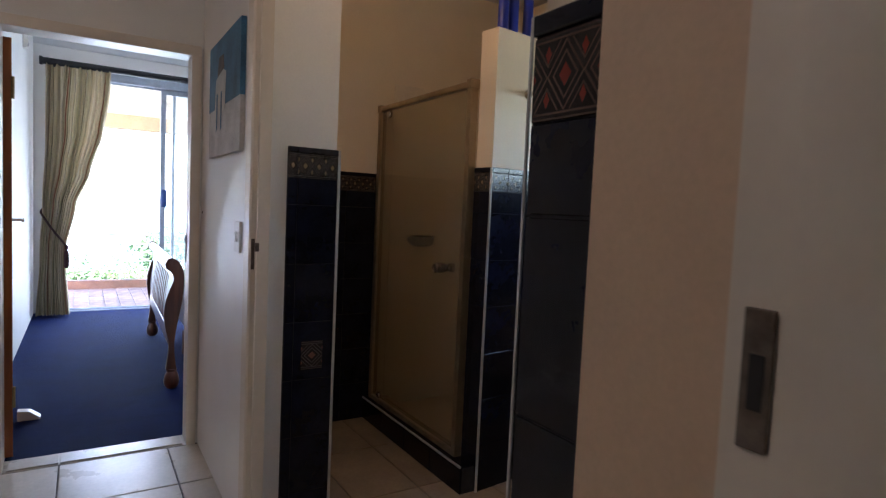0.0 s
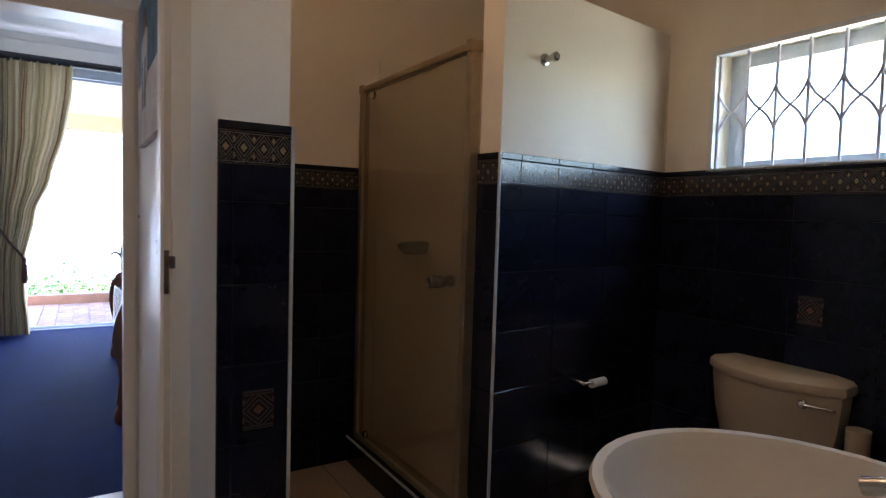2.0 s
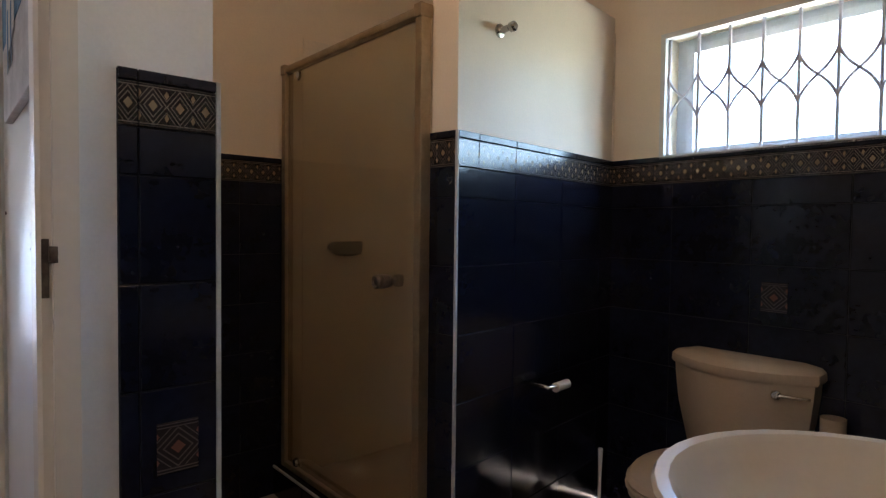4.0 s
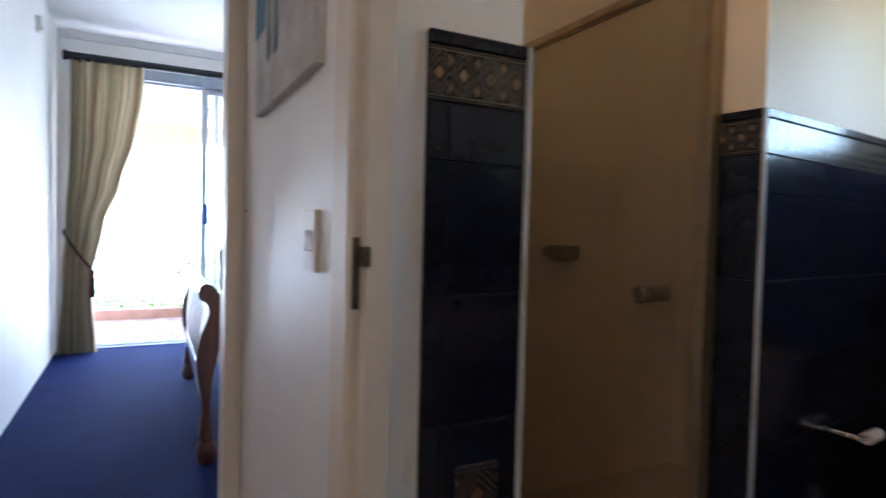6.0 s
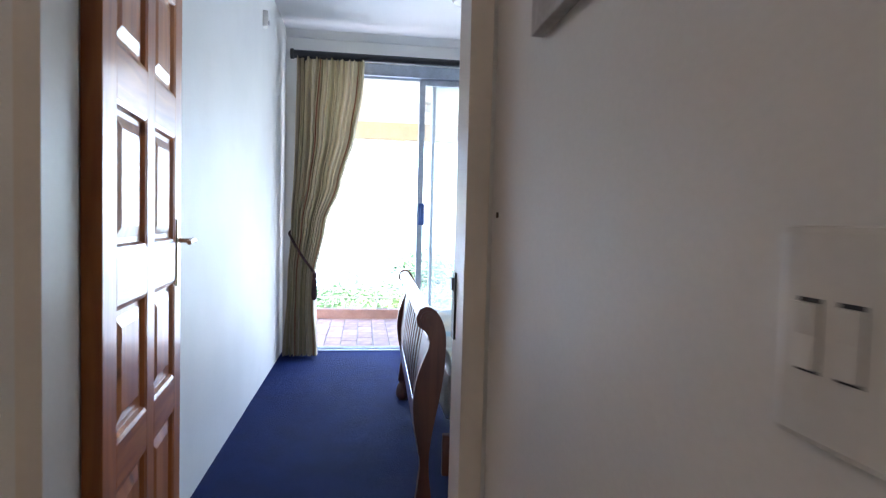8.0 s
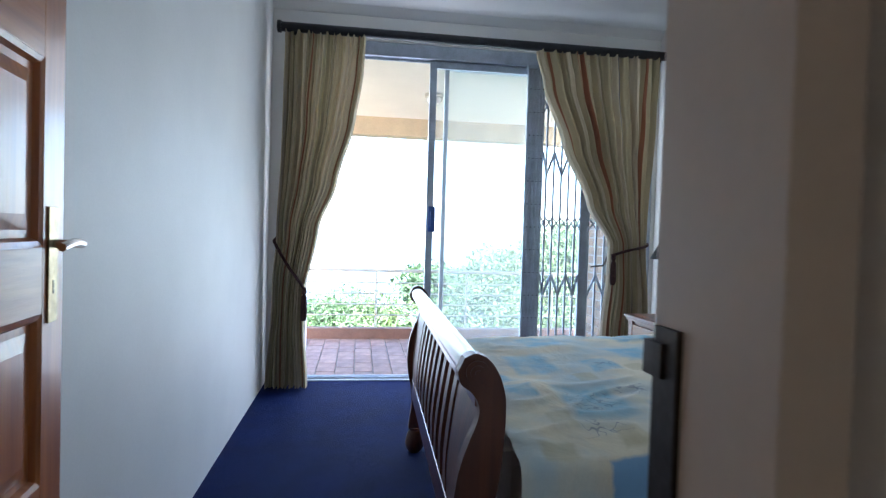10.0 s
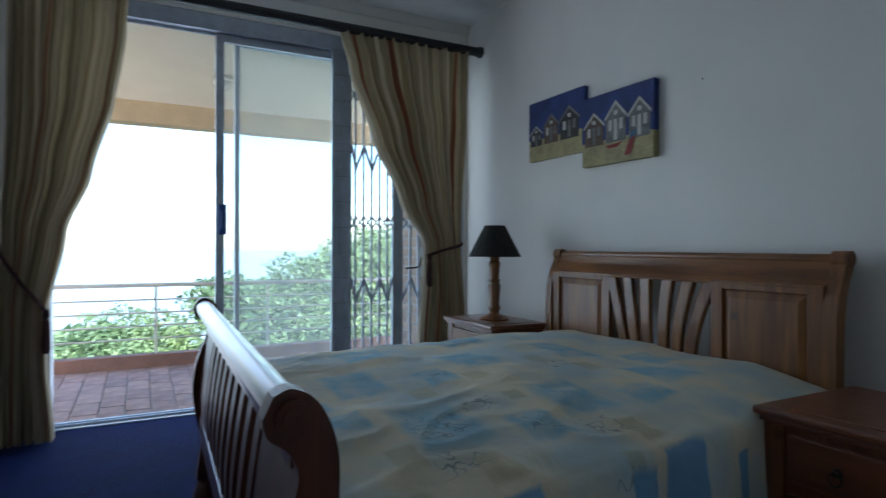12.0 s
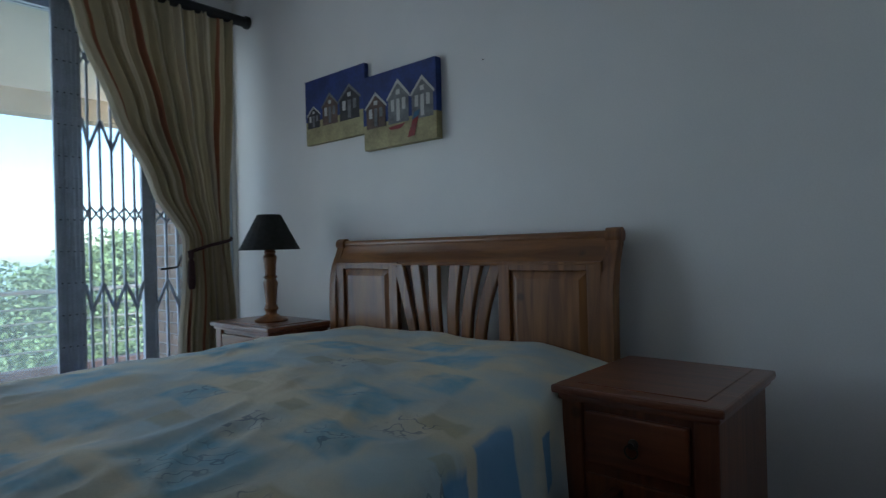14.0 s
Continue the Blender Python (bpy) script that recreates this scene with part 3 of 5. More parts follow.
for y in (BY0 - 0.02, BY1 - 0.025):
    post = part("end_post", prism(bmnew(), sleigh_end(FX, ROLL_Z, outer, inner, 0.044, 0), "y", y, y + 0.045), DARK_WOOD, bed)
    rot = Matrix.Rotation(radians(90), 4, "X")
    lathe_bm = bmnew()
    for rr, off in ((0.028, 0.006), (0.018, 0.011), (0.008, 0.015)):
        lathe(lathe_bm, [(rr, 0), (rr, off), (rr - 0.004, off)], (FX + 0.004, y - 0.004, ROLL_Z), 20, rot=rot)
    part("roundel", lathe_bm, DARK_WOOD, post, smooth=True)
    bmf = bmnew()
    lathe(bmf, [(0.028, 0.0), (0.044, 0.02), (0.050, 0.05), (0.042, 0.09), (0.030, 0.115), (0.034, 0.13)], (FX + 0.008, y + 0.022, 0.0), 16)
    part("leg", bmf, DARK_WOOD, bed, smooth=True)
part("roll", tube(bmnew(), [(FX, BY0 + 0.02, ROLL_Z), (FX, BY1 - 0.02, ROLL_Z)], 0.032, 24), DARK_WOOD_Y, bed, "glossy dark wooden top roll", smooth=True)
for z0, z1 in ((0.30, 0.40), (0.745, 0.79)):
    x0 = FX - 0.018 if z0 < 0.5 else FX + 0.008
    part("rail", boxed(x0, BY0 + 0.02, z0, x0 + 0.030, BY1 - 0.02, z1, 0.004), DARK_WOOD_Y, bed)
n_sl = 9
for i in range(n_sl):
    y = BY0 + 0.36 + (BY1 - BY0 - 0.72) * i / (n_sl - 1)
    side = smooth_line([(FX - 0.014, 0, 0.39), (FX - 0.016, 0, 0.50), (FX - 0.002, 0, 0.64), (FX + 0.018, 0, 0.765)], 4)
    pts = [(p.x, p.z) for p in side] + [(p.x + 0.02, p.z) for p in reversed(side)]
    part("slat", prism(bmnew(), pts, "y", y - 0.028, y + 0.028), DARK_WOOD, bed)
for a, b in ((BY0 + 0.03, BY0 + 0.30), (BY1 - 0.30, BY1 - 0.03)):
    side = smooth_line([(FX - 0.014, 0, 0.39), (FX - 0.016, 0, 0.50), (FX - 0.002, 0, 0.64), (FX + 0.018, 0, 0.765)], 4)
    pts = [(p.x, p.z) for p in side] + [(p.x + 0.022, p.z) for p in reversed(side)]
    pan = part("panel", prism(bmnew(), pts, "y", a, b), DARK_WOOD, bed)
# the foot end stands a little askew
ASKEW = Matrix.Translation((FX, BY1, 0)) @ Matrix.Rotation(radians(-1.2), 4, "Z") @ Matrix.Translation((-FX, -BY1, 0))
for ob in bed.children:
    ob.matrix_local = ASKEW
for y in (BY0 + 0.01, BY1 - 0.04):
    part("side_rail", boxed(FX + 0.04, y, 0.22, HX - 0.02, y + 0.03, 0.38, 0.004), DARK_WOOD, bed)
part("mattress", boxed(FX + 0.08, BY0 + 0.24, 0.34, HX - 0.03, BY1 - 0.06, 0.56, 0.05), SWITCH, bed)

# headboard
HY0, HY1, HT = 4.565, 6.215, 1.065
prof_o = [(0.055, HT - 0.02), (0.040, HT - 0.06), (0.006, HT - 0.14), (-0.012, 0.80), (-0.012, 0.55), (0.0, 0.30), (0.0, 0.0)]
prof_i = [(0.045, 0.0), (0.045, 0.30), (0.040, 0.55), (0.044, 0.80), (0.062, HT - 0.12), (0.092, HT - 0.05), (0.098, HT - 0.012), (0.088, HT + 0.012), (0.070, HT + 0.014), (0.058, HT)]
for y in (HY0, HY1 - 0.05):
    part("head_post", prism(bmnew(), sleigh_end(HX - 0.03, HT, prof_o, prof_i, 0, 0), "y", y, y + 0.05), PINE, bed, "honey pine head post")
    part("scroll", tube(bmnew(), [(HX + 0.044, y - 0.004, HT - 0.010), (HX + 0.044, y + 0.054, HT - 0.010)], 0.030, 18), PINE, bed, smooth=True)
bmr = bmnew()
top_o = [(p.x, p.z) for p in smooth_line([(0.062, 0, HT - 0.012), (0.044, 0, HT - 0.06), (0.018, 0, HT - 0.10), (0.010, 0, HT - 0.115)], 4)]
top_i = [(p.x, p.z) for p in smooth_line([(0.036, 0, HT - 0.115), (0.044, 0, HT - 0.10), (0.072, 0, HT - 0.05), (0.084, 0, HT - 0.014), (0.074, 0, HT)], 4)]
prism(bmr, [(HX - 0.03 + a, b) for a, b in top_o + top_i], "y", HY0 + 0.05, HY1 - 0.05)
part("top_rail", bmr, PINE_Y, bed, "curved honey pine top rail")
part("rail_bead", tube(bmnew(), [(HX - 0.024, HY0 + 0.05, HT - 0.118), (HX - 0.024, HY1 - 0.05, HT - 0.118)], 0.007, 8), PINE_Y, bed, smooth=True)
part("top_roll", tube(bmnew(), [(HX + 0.044, HY0 + 0.05, HT - 0.010), (HX + 0.044, HY1 - 0.05, HT - 0.010)], 0.019, 14), PINE_Y, bed, smooth=True)
part("bottom_rail", boxed(HX - 0.022, HY0 + 0.05, 0.40, HX + 0.006, HY1 - 0.05, 0.55, 0.003), PINE_Y, bed)


def raised_panel(y0, y1, z0, z1, x, st):
    """A frame of stiles round a fielded panel."""
    bmp = bmnew()
    box(bmp, x, y0, z0, x + 0.026, y0 + st, z1, 0.003)
    box(bmp, x, y1 - st, z0, x + 0.026, y1, z1, 0.003)
    box(bmp, x, y0 + st, z1 - st * 0.6, x + 0.026, y1 - st, z1, 0.003)
    part("stile_frame", bmp, PINE, bed)
    bmp = bmnew()
    a0, a1, b0, b1 = y0 + st, y1 - st, z0, z1 - st * 0.6
    v = [bmp.verts.new(p) for p in ((x + 0.016, a0, b0), (x + 0.016, a1, b0), (x + 0.016, a1, b1), (x + 0.016, a0, b1), (x + 0.003, a0 + 0.035, b0 + 0.035), (x + 0.003, a1 - 0.035, b0 + 0.035), (x + 0.003, a1 - 0.035, b1 - 0.035), (x + 0.003, a0 + 0.035, b1 - 0.035))]
    bmp.faces.new((v[4], v[5], v[6], v[7]))
    for i in range(4):
        bmp.faces.new((v[i], v[(i + 1) % 4], v[4 + (i + 1) % 4], v[4 + i]))
    part("panel", bmp, PINE, bed)


raised_panel(HY1 - 0.52, HY1 - 0.05, 0.54, HT - 0.108, HX - 0.03, 0.058)
raised_panel(HY0 + 0.05, HY0 + 0.52, 0.54, HT - 0.108, HX - 0.03, 0.058)
mid = (HY0 + HY1) / 2
for k in (-2.25, -1.4, -0.52, 0.52, 1.4, 2.25):
    bms = bmnew()
    rows_ = []
    for i in range(9):
        t = i / 8
        y = mid + k * (0.086 + 0.046 * t ** 1.6)
        half = 0.026 + 0.007 * t
        z = 0.54 + (HT - 0.122 - 0.54) * t
        rows_.append([bms.verts.new((HX - 0.028 + dx - 0.012 * math.sin(math.pi * t), y + s * half, z)) for dx, s in ((0, -0.8), (0.004, -1), (0.022, -1), (0.022, 1), (0.004, 1), (0, 0.8))])
    for a_, b_ in zip(rows_, rows_[1:]):
        for i in range(6):
            bms.faces.new((a_[i], a_[(i + 1) % 6], b_[(i + 1) % 6], b_[i]))
    part("splat", bms, PINE, bed)


# printed motifs: middle and half size on the bed's top; the hanging side goes on below y 4.32
AQUA = [(1.69, 4.76, 0.105, 0.13), (1.19, 4.71, 0.105, 0.135), (1.44, 4.59, 0.07, 0.085), (1.15, 5.25, 0.09, 0.14), (1.67, 5.35, 0.09, 0.13), (2.19, 5.40, 0.115, 0.15),
        (1.95, 4.67, 0.075, 0.07), (2.20, 4.84, 0.105, 0.12), (1.43, 5.18, 0.06, 0.09), (0.97, 4.80, 0.05, 0.06), (1.32, 5.66, 0.10, 0.12), (1.86, 5.80, 0.11, 0.12), (0.93, 5.02, 0.06, 0.09), (2.45, 5.10, 0.08, 0.12)]
SIDE_BLUE = [(1.755, 4.22, 0.085, 0.15), (1.572, 4.225, 0.048, 0.10), (1.16, 4.23, 0.085, 0.10), (2.03, 4.27, 0.03, 0.07), (0.90, 4.05, 0.05, 0.10), (1.30, 3.98, 0.07, 0.08)]
KHAKI = [(1.70, 4.48, 0.04, 0.055), (1.20, 4.44, 0.045, 0.06), (1.55, 4.345, 0.03, 0.032), (1.52, 4.83, 0.03, 0.04), (1.02, 4.55, 0.04, 0.05), (1.55, 5.10, 0.04, 0.05), (2.05, 5.05, 0.04, 0.06), (0.95, 4.36, 0.05, 0.04), (1.90, 5.20, 0.05, 0.04), (1.30, 5.02, 0.04, 0.05)]
SKETCH = [(1.63, 4.53, 0.065, 0.05), (1.14, 4.50, 0.07, 0.05), (1.50, 4.245, 0.035, 0.08), (1.38, 4.80, 0.06, 0.05), (1.19, 4.71, 0.08, 0.08), (1.44, 4.59, 0.05, 0.05), (1.95, 5.12, 0.07, 0.05), (1.45, 5.15, 0.05, 0.06), (1.69, 4.80, 0.03, 0.03)]


def quilt_mat(name):
    """Cotton print: washed squares of aqua blue and khaki on cream, with dark sketched strokes."""
    m = mat(name, (0.72, 0.66, 0.50), 0.85, vary=0.06, scale=5, fine=200, bump=0.15)
    n, l = m.node_tree.nodes, m.node_tree.links
    b = n["Principled BSDF"]
    c = b.inputs["Base Color"].links[0].from_socket
    uv = n.new("ShaderNodeUVMap")

    def noise_of(scale, detail=3):
        t = n.new("ShaderNodeTexNoise")
        t.inputs["Scale"].default_value, t.inputs["Detail"].default_value = scale, detail
        l.new(uv.outputs[0], t.inputs["Vector"])
        return t

    def ramp(value, lo, hi, a=0.0, z=1.0):
        r = n.new("ShaderNodeMapRange")
        for key, v in zip(("From Min", "From Max", "To Min", "To Max"), (lo, hi, a, z)):
            r.inputs[key].default_value = v
        l.new(value, r.inputs["Value"])
        return r.outputs[0]

    def vec(kind, a, v):
        q = n.new("ShaderNodeVectorMath")
        q.operation = kind
        l.new(a, q.inputs[0])
        if v is not None:
            q.inputs[1].default_value = v
        return q

    wob = n.new("ShaderNodeVectorMath")
    wob.operation = "MULTIPLY_ADD"
    l.new(noise_of(9, 4).outputs["Color"], wob.inputs[0])
    wob.inputs[1].default_value = (0.045, 0.045, 0)
    l.new(uv.outputs[0], wob.inputs[2])
    wash = ramp(noise_of(11, 6).outputs["Fac"], 0.34, 0.62, 0.30, 1.0)

    def inside(rows, soft):
        """1 inside any of the rectangles, fading to 0 at their wavering edges."""
        got = None
        for x, y, hx, hy in rows:
            u = (x - 0.828) / 1.872
            at = (u * 2.0 + 0.022, (y - 4.32 - 0.16 * u + 0.5) * 0.973 + 0.022, 0)
            d = vec("DIVIDE", vec("ABSOLUTE", vec("SUBTRACT", wob.outputs[0], at).outputs[0], None).outputs[0], (hx * 1.07, hy, 1))
            sp = n.new("ShaderNodeSeparateXYZ")
            l.new(d.outputs[0], sp.inputs[0])
            one = ramp(math_node(n, l, "MAXIMUM", sp.outputs[0], sp.outputs[1]), 1 - soft, 1 + soft, 1.0, 0.0)
            got = one if got is None else math_node(n, l, "MAXIMUM", got, one)
        return got

    def blend(c, fac, colour):
        mx = n.new("ShaderNodeMixRGB")
        l.new(fac, mx.inputs[0])
        l.new(c, mx.inputs[1])
        mx.inputs[2].default_value = (*colour, 1)
        return mx.outputs[0]

    haze = ramp(noise_of(3.1, 4).outputs["Fac"], 0.40, 0.62, 0.0, 0.66)
    c = blend(c, haze, (0.33, 0.50, 0.60))
    c = blend(c, math_node(n, l, "MULTIPLY", inside(KHAKI, 0.16), 0.40), (0.36, 0.32, 0.15))
    c = blend(c, math_node(n, l, "MULTIPLY", math_node(n, l, "MULTIPLY", inside(AQUA, 0.17), wash), 0.84), (0.19, 0.43, 0.57))
    c = blend(c, math_node(n, l, "MULTIPLY", inside(SIDE_BLUE, 0.07), 0.85), (0.12, 0.31, 0.55))
    line = math_node(n, l, "LESS_THAN", math_node(n, l, "ABSOLUTE", math_node(n, l, "SUBTRACT", noise_of(19, 1).outputs["Fac"], 0.5)), 0.019)
    c = blend(c, math_node(n, l, "MULTIPLY", math_node(n, l, "MULTIPLY", inside(SKETCH, 0.2), line), 0.5), (0.08, 0.12, 0.20))
    l.new(c, b.inputs["Base Color"])
    wr, bp = n.new("ShaderNodeTexNoise"), n.new("ShaderNodeBump")
    wr.inputs["Scale"].default_value, wr.inputs["Detail"].default_value, wr.inputs["Distortion"].default_value = 5.0, 4, 0.5
    l.new(uv.outputs[0], wr.inputs["Vector"])
    bp.inputs["Strength"].default_value, bp.inputs["Distance"].default_value = 0.42, 0.035
    l.new(wr.outputs["Fac"], bp.inputs["Height"])
    l.new(bp.outputs[0], b.inputs["Normal"])
    return m


QUILT = quilt_mat("printed_quilt_cotton")


def uv_grid(name, nu, nv, place, material, size=(1.0, 1.0), thick=0.0):
    """A cloth: a grid of places with a UV map of the cloth's own metres."""
    vs = [place(i / (nu - 1), j / (nv - 1)) for j in range(nv) for i in range(nu)]
    fs = [(j * nu + i, j * nu + i + 1, (j + 1) * nu + i + 1, (j + 1) * nu + i) for j in range(nv - 1) for i in range(nu - 1)]
    me = bpy.data.meshes.new(name)
    me.from_pydata([tuple(v) for v in vs], [], fs)
    layer = me.uv_layers.new(name="UVMap")
    for lp in me.loops:
        k = lp.vertex_index
        layer.data[lp.index].uv = ((k % nu) / (nu - 1) * size[0], (k // nu) / (nv - 1) * size[1])
    for p in me.polygons:
        p.use_smooth = True
    me.materials.append(material)
    ob = new(name, me)
    if thick:
        mod = ob.modifiers.new("cloth", "SOLIDIFY")
        mod.thickness = thick
    return ob


def quilt_place(u, v):
    """u along the bed from foot to head, v across with both sides hanging down."""
    x = FX + 0.09 + u * (HX - 0.04 - FX - 0.09)
    w = 1.62
    drop_s, drop_n = 0.50, 0.45
    s = -drop_s + v * (w + drop_s + drop_n)
    y0 = BY0 + 0.035 + 0.26 * u
    wave = noise.noise((x * 2.4, s * 2.4, 0.3)) * 0.018 + noise.noise((x * 8, s * 8, 4.0)) * 0.006
    puff = 0.035 * (1 - (2 * min(max(s / w, 0), 1) - 1) ** 4) + 0.018 * math.sin(math.pi * min(1, u * 1.05))
    ridge = 1 - min(1.0, 2.6 * abs(noise.noise((x * 3.2 + s * 2.0, s * 8.5 - x * 3.0, 7.0))))
    worn = min(1.0, max(0.0, 2.2 * noise.noise((x * 1.7, s * 1.7, 11.0)) + 0.55)) * max(0.15, 1 - 0.85 * u)
    top = 0.592 + puff + 1.5 * wave + 0.014 * ridge ** 2 * worn
    rad = 0.06
    fold = 0.022 * math.sin(x * 13 + 1.5 * math.sin(x * 3)) + 0.012 * math.sin(x * 31)
    if s < 0:
        k = min(1.0, -s / rad)
        y = y0 - 0.03 * math.sin(k * math.pi / 2) + (-s / drop_s) * (fold - 0.035)
        z = top + s + rad * 0.25 * (1 - k) if -s > rad else top - rad * (1 - math.cos(k * math.pi / 2)) * 0.8
    elif s > w:
        d = s - w
        k = min(1.0, d / rad)
        y = y0 + w + 0.03 * math.sin(k * math.pi / 2) - (d / drop_n) * fold
        z = top - d
    else:
        y, z = y0 + s, top
    return (x, y, max(z, 0.06))


quilt = uv_grid("quilt", 150, 190, quilt_place, QUILT, (2.0, 2.5))
hem = []
for i in range(90):
    p = Vector(quilt_place(i / 89, 0.0))
    hem.append(p + Vector((0, -0.002, 0.002)))
part("hem", tube(bmnew(), hem, 0.006, 6), QUILT, quilt, smooth=True)
tagged(quilt, "cream cotton quilt printed with aqua blue patches over the bed", "quilt")


# ---- bedside tables and lamp ----
def bedside_table(x0, x1, y0, y1, top, front, label):
    """Pine table: moulded top, drawer with a ring handle, panelled door, plinth. The front faces the foot of the bed."""
    ob = thing("bedside_table", ((x0 + x1) / 2, (y0 + y1) / 2, 0), label, "bedside table", "bedside tables")
    w, d = (x1 - x0) / 2, (y1 - y0) / 2
    part("tabletop", box(box(bmnew(), -w - 0.02, -d - 0.02, top - 0.024, w, d + 0.02, top, 0.008), -w - 0.006, -d - 0.006, top - 0.042, w, d + 0.006, top - 0.024, 0.006), DARK_TOP, ob)
    part("top_field", boxed(-w + 0.035, -d + 0.035, top - 0.002, w - 0.03, d - 0.035, top + 0.003, 0.002), DARK_TOP, ob)
    part("body", boxed(-w + 0.02, -d + 0.01, 0.05, w, d - 0.01, top - 0.042, 0.004), DARK_CASE, ob)
    part("plinth", boxed(-w + 0.005, -d, 0.0, w, d, 0.07, 0.008), DARK_CASE, ob)
    for s in (-1, 1):
        part("stile", boxed(-w + 0.006, s * (d - 0.03) - 0.03, 0.07, -w + 0.03, s * (d - 0.03) + 0.03, top - 0.042, 0.006), DARK_CASE, ob)
    dr = part("drawer_front", boxed(-w + 0.004, -d + 0.07, top - 0.205, -w + 0.024, d - 0.07, top - 0.065, 0.006), front, ob)
    bmh = bmnew()
    lathe(bmh, [(0.014, 0.0), (0.014, 0.004), (0.006, 0.012), (0.008, 0.02)], (-w + 0.005, 0, top - 0.13), 12, rot=Matrix.Rotation(radians(-90), 4, "Y"))
    ring = [(-w - 0.012, 0.017 * math.sin(a), top - 0.145 + 0.017 * math.cos(a)) for a in np.linspace(0, 2 * math.pi, 17)]
    tube(bmh, ring, 0.0025, 6)
    part("ring_handle", bmh, DARK_METAL, dr, "dark metal ring handle", smooth=True)
    door = part("door", boxed(-w + 0.006, -d + 0.07, 0.08, -w + 0.022, d - 0.07, top - 0.235, 0.004), DARK_CASE, ob)
    arch = [(-d + 0.12, 0.13), (d - 0.12, 0.13), (d - 0.12, top - 0.33)] + [((d - 0.12) * math.cos(a), top - 0.33 + 0.045 * math.sin(a)) for a in np.linspace(0.1, math.pi - 0.1, 9)] + [(-d + 0.12, top - 0.33)]
    part("door_panel", prism(bmnew(), arch, "x", -w + 0.0, -w + 0.008), DARK_CASE, door)
    return ob


DARK_TOP = wood_mat("brown_stained_pine_top", (0.20, 0.065, 0.026), (0.11, 0.032, 0.014), "y", rough=0.28)
DARK_CASE = wood_mat("brown_stained_pine", (0.19, 0.062, 0.022), (0.10, 0.03, 0.012), "z", rough=0.35)
bedside_table(2.130, 2.64, 4.055, 4.470, 0.633, DARK_TOP, "brown stained pine bedside table with drawer and ring handle")
bedside_table(2.335, 2.72, 6.27, 6.83, 0.633, PINE_Y, "brown pine bedside table carrying a lamp beside the curtain")

lamp = thing("table_lamp", (2.505, 6.51, 0.633), "turned wooden table lamp with a black cone shade", "lamp")
part("base", lathe(bmnew(), [(0.088, 0.0), (0.092, 0.012), (0.07, 0.024), (0.045, 0.034), (0.030, 0.045), (0.026, 0.06)], seg=24), PINE, lamp, smooth=True)
part("stem", lathe(bmnew(), [(0.030, 0.055), (0.040, 0.075), (0.029, 0.10), (0.036, 0.18), (0.040, 0.22), (0.029, 0.24), (0.040, 0.25), (0.029, 0.262), (0.033, 0.33), (0.039, 0.36), (0.028, 0.38), (0.034, 0.39), (0.018, 0.41), (0.012, 0.44)], seg=18), PINE, lamp, smooth=True)
bms = bmnew()
seg = 40
lo, hi, lo2, hi2 = ([bms.verts.new((r * (1 + 0.012 * (i % 2)) * math.cos(2 * math.pi * i / seg), r * (1 + 0.012 * (i % 2)) * math.sin(2 * math.pi * i / seg), z)) for i in range(seg)] for r, z in ((0.166, 0.402), (0.064, 0.598), (0.162, 0.402), (0.060, 0.598)))
for i in range(seg):
    j = (i + 1) % seg
    for a, b in ((lo, hi), (hi2, lo2), (hi, hi2), (lo2, lo)):
        bms.faces.new((a[i], a[j], b[j], b[i]))
part("shade", bms, SHADE, lamp, "black pleated fabric shade")

# ---- bedroom: sliding door, security gate, curtains ----
SY = 7.50
slider = thing("sliding_door", (0, 0, 0), "grey aluminium sliding glass door, one leaf open", "sliding door")
part("head_frame", box(boxed(0.0, SY - 0.02, 2.515, 2.82, SY + 0.10, 2.62, 0.004), 0.0, SY + 0.025, 2.495, 2.82, SY + 0.04, 2.515), ALU, slider)
part("side_frame", boxed(0.0, SY - 0.02, 0.0, 0.045, SY + 0.10, 2.515, 0.003), ALU, slider)
part("side_frame", boxed(2.775, SY - 0.02, 0.0, 2.82, SY + 0.10, 2.515, 0.003), ALU, slider)
part("sill_track", box(box(boxed(0.0, SY - 0.03, -0.03, 2.82, SY + 0.14, 0.008, 0.003), 0.0, SY + 0.012, 0.008, 2.82, SY + 0.02, 0.022), 0.0, SY + 0.062, 0.008, 2.82, SY + 0.07, 0.022), ALU, slider, "bright aluminium sill track")


def glazed_leaf(name, x0, x1, y, stile, label):
    leaf = part(name, box(box(box(boxed(x0, y, 0.02, x0 + stile, y + 0.035, 2.50, 0.003), x1 - stile, y, 0.02, x1, y + 0.035, 2.50, 0.003), x0 + stile, y + 0.003, 2.455, x1 - stile, y + 0.032, 2.50), x0 + stile, y + 0.003, 0.02, x1 - stile, y + 0.032, 0.075), ALU, slider, label)
    pane = part("pane", boxed(x0 + stile, y + 0.015, 0.075, x1 - stile, y + 0.02, 2.455), GLASS, leaf)
    pane.visible_shadow = False
    return leaf


moving = glazed_leaf("sliding_leaf", 0.952, 1.80, SY + 0.0, 0.054, "open sliding leaf")
glazed_leaf("fixed_leaf", 1.078, 2.765, SY + 0.05, 0.034, "fixed glazed leaf")
hd = part("pull_handle", box(boxed(0.966, SY - 0.022, 1.172, 1.020, SY - 0.002, 1.372, 0.006), 0.980, SY - 0.045, 1.207, 1.003, SY - 0.02, 1.33, 0.005), BLUE_PLASTIC, moving, "dark blue plastic pull handle")

gate = thing("security_gate", (0, 0, 0), "grey steel folding trellis gate pushed to one side", "security gate")
GY = 7.462
